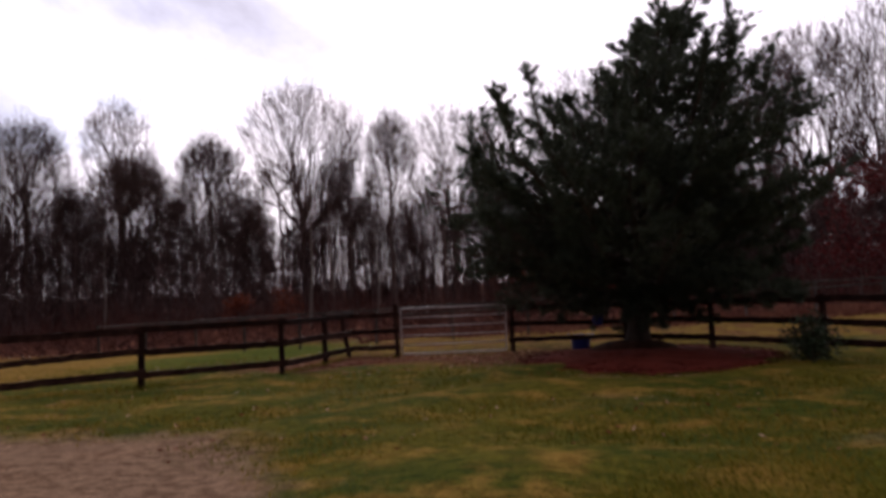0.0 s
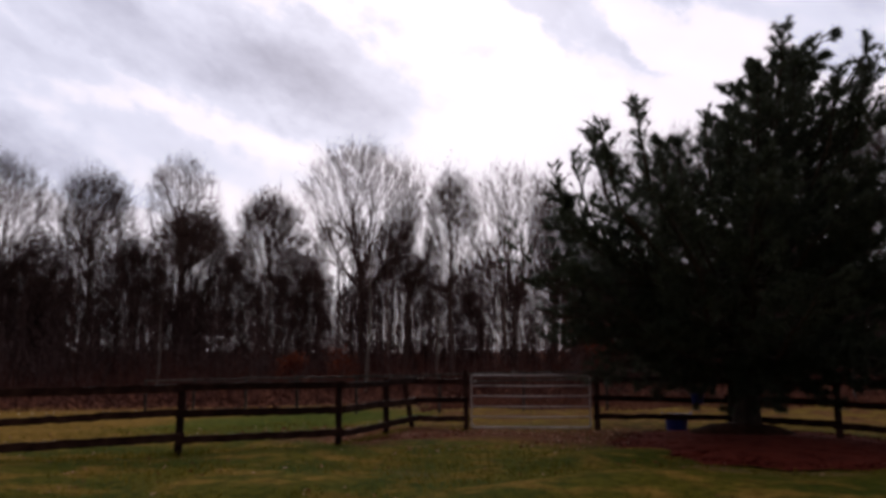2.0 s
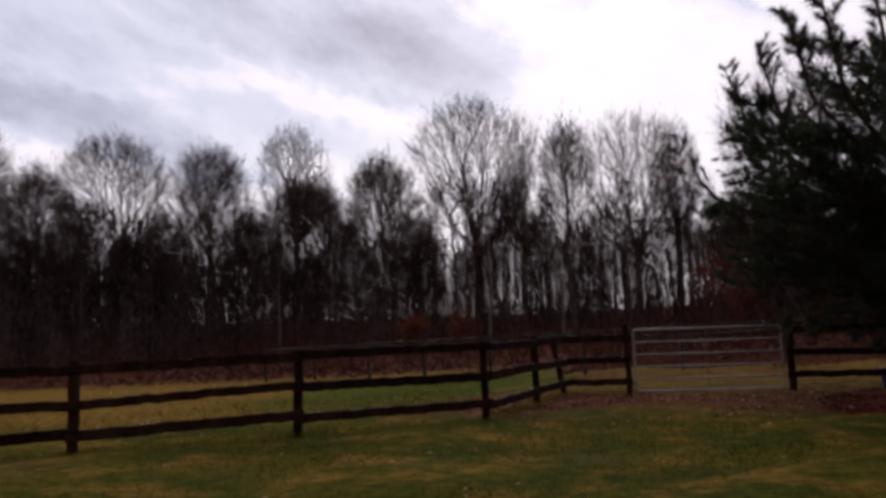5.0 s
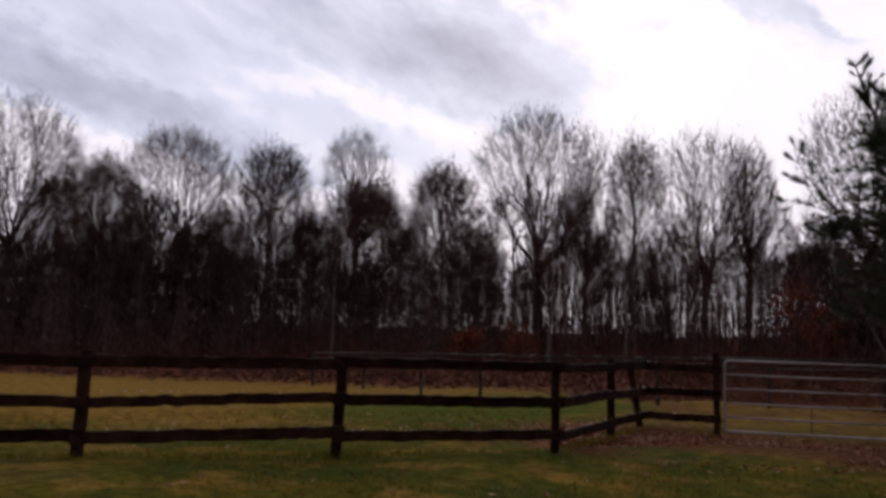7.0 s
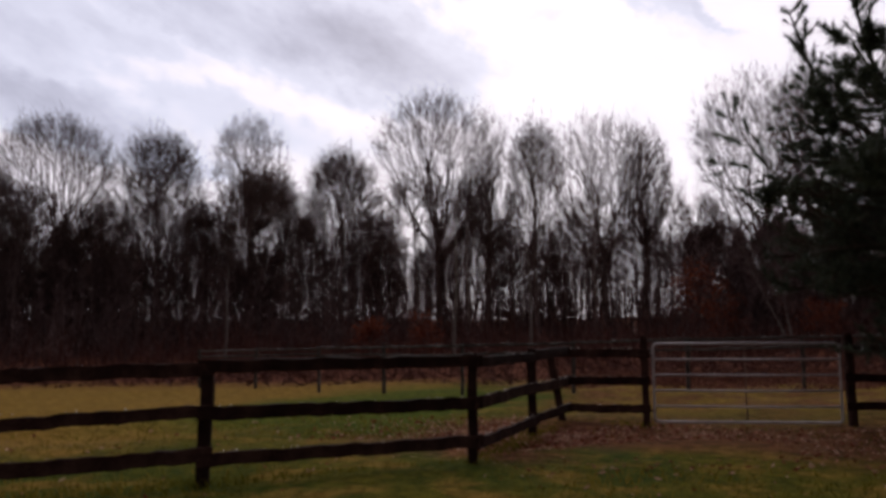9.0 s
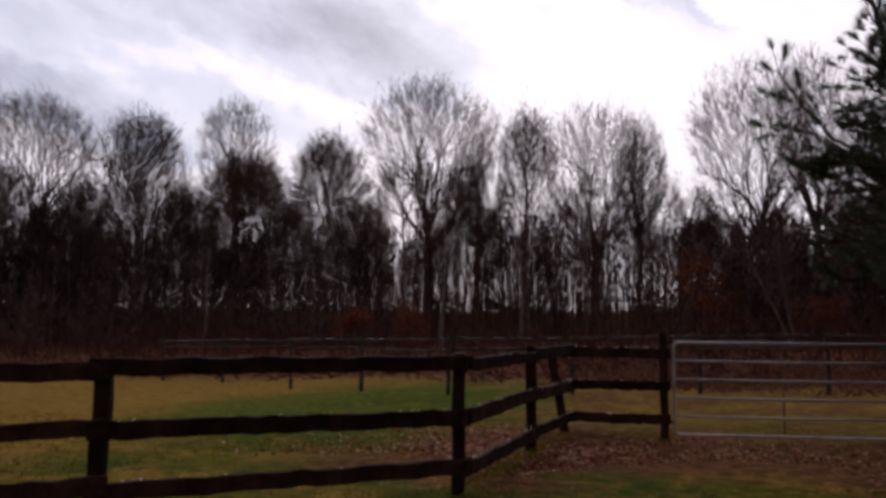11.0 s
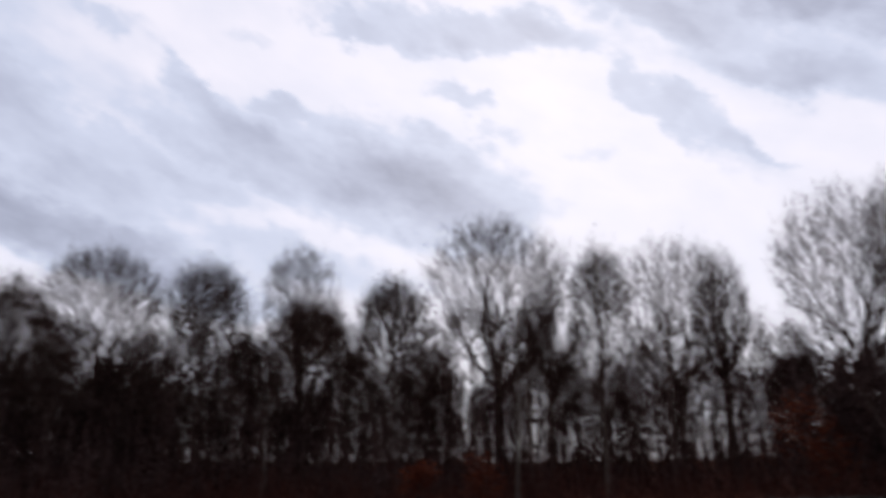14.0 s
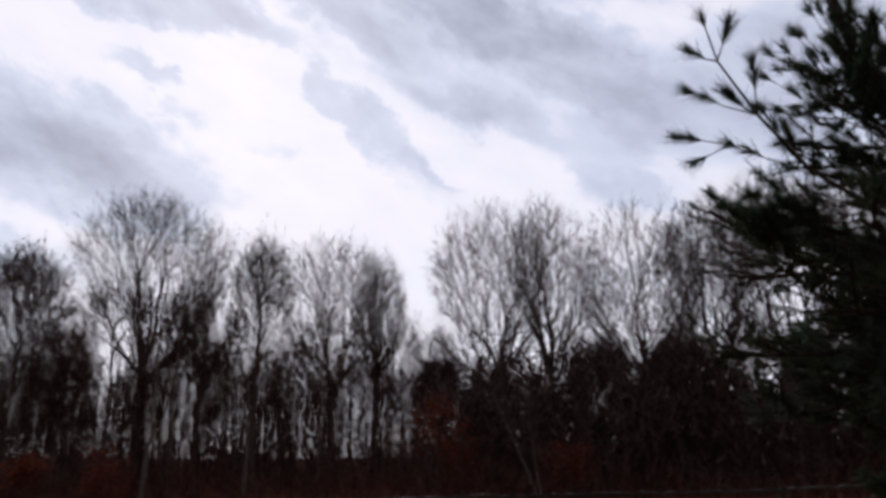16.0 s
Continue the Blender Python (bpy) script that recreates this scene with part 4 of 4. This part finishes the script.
    while z < H - .5:
        n = 6 if z < 6 else 5
        for j in range(n):
            az = whorl * .75 + j * 2 * math.pi / n + rng.normal(0, .18)
            rise = np.interp(z, [1, 2.5, 5, 9], [-.08, .06, .26, .7]) + rng.normal(0, .06)
            p = np.array([np.interp(z, zs, T[:, c]) for c in range(3)])
            ln = .6
            while ln < 7.0 and within(p + np.array([math.cos(az) * ln, math.sin(az) * ln, (rise + .08) * ln])):
                ln += .12
            ln *= rng.uniform(.82, 1.06)
            bough(p, az, ln, rise, .02 + .011 * ln)
        z += .36; whorl += 1
    # low boughs that arch out over the fence and hang round the trunk
    for x, y, zt, z0, hump in ((-3.3, -1.6, 1.15, 2.0, .55), (-2.7, -1.2, 1.0, 1.9, .6), (-2.1, -1.9, .95, 1.9, .5), (-1.5, -1.5, 1.0, 1.8, .45), (-3.0, -2.6, 1.35, 2.1, .5), (-.9, -2.2, .95, 1.7, .35),
                               (-.3, -2.0, .9, 1.6, .3), (.4, -2.4, .95, 1.7, .35), (1.1, -2.0, .95, 1.7, .35), (1.8, -2.4, 1.05, 1.8, .4), (2.5, -3.0, 1.1, 1.9, .4), (3.2, -2.6, 1.25, 2.0, .4), (.1, -1.5, .62, 1.4, .2), (-.6, -1.9, .6, 1.4, .2), (.5, -1.8, .6, 1.4, .2), (-1.2, -1.6, .68, 1.6, .3), (-1.9, -1.3, .8, 1.7, .4), (1.4, -1.7, .8, 1.5, .3), (-.1, -2.6, .75, 1.5, .25), (3.0, -3.8, 1.2, 2.0, .4)):
        k = np.linspace(0, 1, 7)[:, None]
        p0, p1 = np.array([-.05, -.64, z0]), np.array([x, y, zt])
        P = p0 + (p1 - p0) * k + np.array([0, 0, hump * 4]) * k * (1 - k) * (1.2 - .7 * k)
        P[1:] += rng.normal(0, .03, (6, 3))
        out = (p1 - p0) * np.array([1, 1, 0]); ln = float(np.linalg.norm(out))
        dress(P, out / ln, ln, .045, (-.55, .1), .8)
    for x, y, zt, z0 in ((-4.2, -1.5, 2.7, 2.2), (-4.3, -.5, 3.2, 2.6), (-4.0, -2.5, 2.5, 2.1), (-3.9, -1.0, 3.9, 3.0), (-4.3, .2, 2.6, 2.2), (-3.6, -3.2, 3.2, 2.6), (-4.1, -1.8, 3.3, 2.7), (-3.5, .6, 3.6, 2.8), (-3.8, -2.2, 1.9, 2.0), (-4.2, -.8, 2.1, 2.0)):
        k = np.linspace(0, 1, 7)[:, None]
        p0, p1 = np.array([-.05, -.64, z0]), np.array([x, y, zt])
        P = p0 + (p1 - p0) * k + np.array([0, 0, .25]) * k * (1 - k) * 4
        P[1:] += rng.normal(0, .04, (6, 3))
        out = (p1 - p0) * np.array([1, 1, 0]); ln = float(np.linalg.norm(out))
        dress(P, out / ln, ln, .05, (-.2, .45), 1.2)
    # leaders that stand up out of the crown
    LEADERS = [(-3.0, -6.0, 5.6), (-2.4, -6.0, 5.9), (-2.0, -5.6, 5.4), (-3.2, -3.8, 6.1), (-.9, -2.9, 6.7), (-.1, -4.4, 6.9), (.5, -3.8, 8.0), (.8, -3.4, 7.5),
               (1.5, -3.6, 7.1), (2.1, -3.4, 7.3), (3.0, -3.0, 6.6), (-4.1, -1.5, 6.0), (-3.6, -2.8, 5.9), (1.2, -1.2, 8.4), (-.6, -3.8, 6.2), (-1.6, -4.4, 5.7), (2.6, -1.4, 7.4)]
    for x, y, top in LEADERS:
        low = np.array([np.interp(top * .42, zs, T[:, c]) for c in range(3)])
        knee = np.array([x * .9, y * .9, top - 1.3]); end = np.array([x, y, top])
        k = np.linspace(0, 1, 6)[:, None]
        P = np.concatenate([low + (knee - low) * k + np.array([0, 0, -.25]) * k * (1 - k) * 4, knee + (end - knee) * np.linspace(.25, 1, 4)[:, None]])
        boughs = Soup(); limbs.append(boughs)
        boughs.tube(P, np.linspace(.06, .012, len(P)), 5)
        for j in range(21):
            u = rng.uniform(.0, 1) if j < 16 else rng.uniform(.6, 1)
            q = knee + (end - knee) * (u * 1.2 - .2)
            a = rng.uniform(0, 6.28)
            d = np.array([math.cos(a) * .7, math.sin(a) * .7, rng.uniform(.5, 1.2)]); d /= np.linalg.norm(d)
            S = q + d * rng.uniform(.22, .55) * (1.3 - u * .75) * np.linspace(0, 1, 3)[:, None]
            boughs.tube(S, [.012, .009, .006], 3)
            tufted(S, 6, .35)
        tufted(P[6:], 9, .3)
        for j in range(5):
            q = low + (knee - low) * rng.uniform(.55, 1)
            d = np.array([rng.normal(), rng.normal(), rng.uniform(.2, .8)]); d /= np.linalg.norm(d)
            S = q + d * rng.uniform(.5, 1.0) * np.linspace(0, 1, 4)[:, None]
            boughs.tube(S, [.014, .011, .008, .005], 3)
            tufted(S, 7, .4)
    at, dd = np.array(tuft_at), np.array(tuft_d)
    # the outermost spray on the yard side: one rising stem with side twigs, each ending in a brush of needles
    spray = Soup(); limbs.append(spray)
    off = np.array(PINE)
    stem = np.array([(4.9, 19.3, 2.9), (3.3, 18.9, 3.3), (2.78, 18.9, 3.63), (2.49, 18.94, 4.03), (2.24, 18.94, 4.43), (2.17, 18.97, 4.78)]) - off
    spray.tube(stem, [.03, .018, .014, .011, .008, .005], 5)
    sp_at, sp_d = [stem[-1]], [stem[-1] - stem[-2]]
    for k, end in ((4, (2.30, 18.85, 4.68)), (4, (2.09, 19.08, 4.58)), (3, (2.08, 19.1, 4.27)), (3, (2.42, 18.8, 4.34)), (3, (2.22, 18.8, 4.12)), (2, (2.27, 18.93, 3.80)), (2, (2.55, 18.72, 3.85)), (2, (2.60, 19.1, 4.15))):
        q, e = stem[k], np.array(end) - off
        spray.tube([q, (q + e) / 2 + np.array([0, 0, -.02]), e], [.007, .005, .004], 4)
        for u in (.72, 1.0):
            sp_at.append(q + (e - q) * u); sp_d.append(e - q + np.array([0, 0, .05]))
        if k == 2 and end[0] < 2.4:
            for e2 in ((1.97, 19.06, 3.90), (2.06, 19.0, 3.70), (2.0, 18.9, 3.82)):
                e2 = np.array(e2) - off
                spray.tube([e, e2], [.005, .003], 4)
                sp_at.append(e2); sp_d.append(e2 - e)
    # fuller sprays behind it, towards the trunk
    for (cx, cy, cz), (rx, ry, rz), root, n in SPRAYS:
        c, root = np.array((cx, cy, cz)) - off, np.array(root) - off
        for j in range(n):
            v = rng.normal(0, 1, 3); v *= rng.random() ** .4 / np.linalg.norm(v)
            e = c + v * np.array((rx, ry, rz))
            q = root + (c - root) * rng.uniform(.45, .95) + rng.normal(0, .12, 3)
            spray.tube([q, (q + e) / 2 + np.array([0, 0, -.04]), e], [.008, .006, .003], 3)
            for u in (.55, .78, 1.0):
                sp_at.append(q + (e - q) * u); sp_d.append(e - q + rng.normal(0, .12, 3) + np.array([0, 0, .06]))
        spray.tube([root, (root + c) / 2, c], [.03, .02, .008], 5)
    sp_at, sp_d = np.array(sp_at), np.array(sp_d)
    sp_d /= np.linalg.norm(sp_d, axis=1)[:, None]
    # needles radiate forward from each tuft
    close = np.linalg.norm(at + off - np.array([.5, 13.5, 2.0]), axis=1) < 9.0
    close &= at[:, 1] > -3.2
    thin_out = ~close | (rng.random(len(at)) < np.where((at[:, 0] < -2.0) & (at[:, 2] < 4.6), np.where(at[:, 2] > 2.4, np.where(at[:, 0] < -3.8, .12, .36), .6), .9))
    thin_out &= (at[:, 2] < 5.0) | (rng.random(len(at)) < np.where(close, .8, .58))
    clear = np.linalg.norm((at + off - np.array([2.2, 19, 4.2])) * np.array([1, .5, 1]), axis=1) > .55
    at, dd, close = at[thin_out & clear], dd[thin_out & clear], close[thin_out & clear]
    for a, d, per, ln, wd, spread in ((at[~close], dd[~close], 14, .17, .015, .58), (at[close], dd[close], 18, .15, .008, .36), (sp_at, sp_d, 64, .165, .0075, .27)):
        rep = np.repeat(np.arange(len(a)), per)
        w = d[rep] * .85 + rng.normal(0, spread, (len(rep), 3))
        w /= np.linalg.norm(w, axis=1)[:, None]
        tips.slivers(a[rep] - d[rep] * .08 * rng.random((len(rep), 1)), w * ln * rng.uniform(.7, 1.15, (len(rep), 1)), np.full(len(rep), wd), rng)
    child("trunk", trunk.mesh("trunk"), PINE_BARK, t)
    for b in limbs:
        child("bough", b.mesh("bough"), PINE_BARK, t)
    crown = child("crown", tips.mesh("crown"), NEEDLE, t)
    crown["kind"] = "stuff"


build_pine()


def build_mulch():
    rng = np.random.default_rng(23)
    n = 48
    bm = bmesh.new()
    rings = []
    for k, zz in ((1.0, -.03), (.9, .035), (.6, .07), (.3, .10), (.08, .12)):
        rings.append([bm.verts.new((2.9 * k * math.cos(2 * math.pi * i / n) * (1 + .06 * math.sin(3 * i) + .04 * math.sin(i * 1.7)), 3.7 * k * math.sin(2 * math.pi * i / n) * (1 + .05 * math.sin(2 * i)), zz + rng.normal(0, .006))) for i in range(n)])
    for p, q in zip(rings[:-1], rings[1:]):
        for i in range(n):
            bm.faces.new((p[i], p[(i + 1) % n], q[(i + 1) % n], q[i]))
    bm.faces.new(rings[-1])
    bed = tagged(new("mulch_bed"), "red-brown needle mulch bed spread under the pine", "mulch", kind="structure")
    bed.location = (7.2, 18.2, 0)
    part("bed", bm, MULCH, bed, smooth=True)
    # low mound by the trunk, in a darker brown than the bed
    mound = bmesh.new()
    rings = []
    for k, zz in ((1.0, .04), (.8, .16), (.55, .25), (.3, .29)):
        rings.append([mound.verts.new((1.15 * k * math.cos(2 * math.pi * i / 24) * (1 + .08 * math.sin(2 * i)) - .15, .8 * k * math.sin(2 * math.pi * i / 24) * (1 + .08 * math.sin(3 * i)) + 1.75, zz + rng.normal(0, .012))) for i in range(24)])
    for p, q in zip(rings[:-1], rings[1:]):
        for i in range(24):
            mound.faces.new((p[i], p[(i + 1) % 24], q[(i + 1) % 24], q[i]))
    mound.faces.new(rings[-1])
    part("mound", mound, DARK_MOUND, bed, smooth=True)
    s = Soup()
    m = 5000
    a, r = rng.uniform(0, 6.28, m), np.sqrt(rng.random(m))
    x, y = 3.05 * r * np.cos(a), 3.85 * r * np.sin(a)
    base = np.stack([x, y, .10 * (1 - r)+.015], -1)
    s.slivers(base, np.stack([rng.normal(0, .07, m), rng.normal(0, .07, m), rng.uniform(0, .03, m)], -1), rng.uniform(.012, .03, m), rng)
    child("chips", s.mesh("chips"), MULCH, bed)


build_mulch()


def build_shrub(x, y, h, w, seed):
    rng = np.random.default_rng(seed)
    t = tagged(new("shrub"), "low dark evergreen shrub beside a fence post", "shrub")
    t.location = (x, y, 0)
    s, lv = Soup(), Soup()
    pts = []
    for i in range(40):
        a, e = rng.uniform(0, 6.28), rng.uniform(.35, 1.5)
        d = np.array([math.cos(a) * math.cos(e) * w, math.sin(a) * math.cos(e) * w, math.sin(e) * h])
        P = np.array([[0, 0, -.05], d * .5 + rng.normal(0, .05, 3), d])
        s.tube(P, [.014, .009, .004], 4)
        u = rng.uniform(.3, 1.05, 60)[:, None]
        pts.append(P[0] + d * u + rng.normal(0, .09, (60, 3)))
    lv.leaves(np.concatenate(pts), rng.uniform(.025, .05, 2400), rng)
    child("stems", s.mesh("stems"), BARK, t)
    child("leaves", lv.mesh("leaves"), SHRUB, t)


build_shrub(10.15, 16.1, .9, .75, 31)
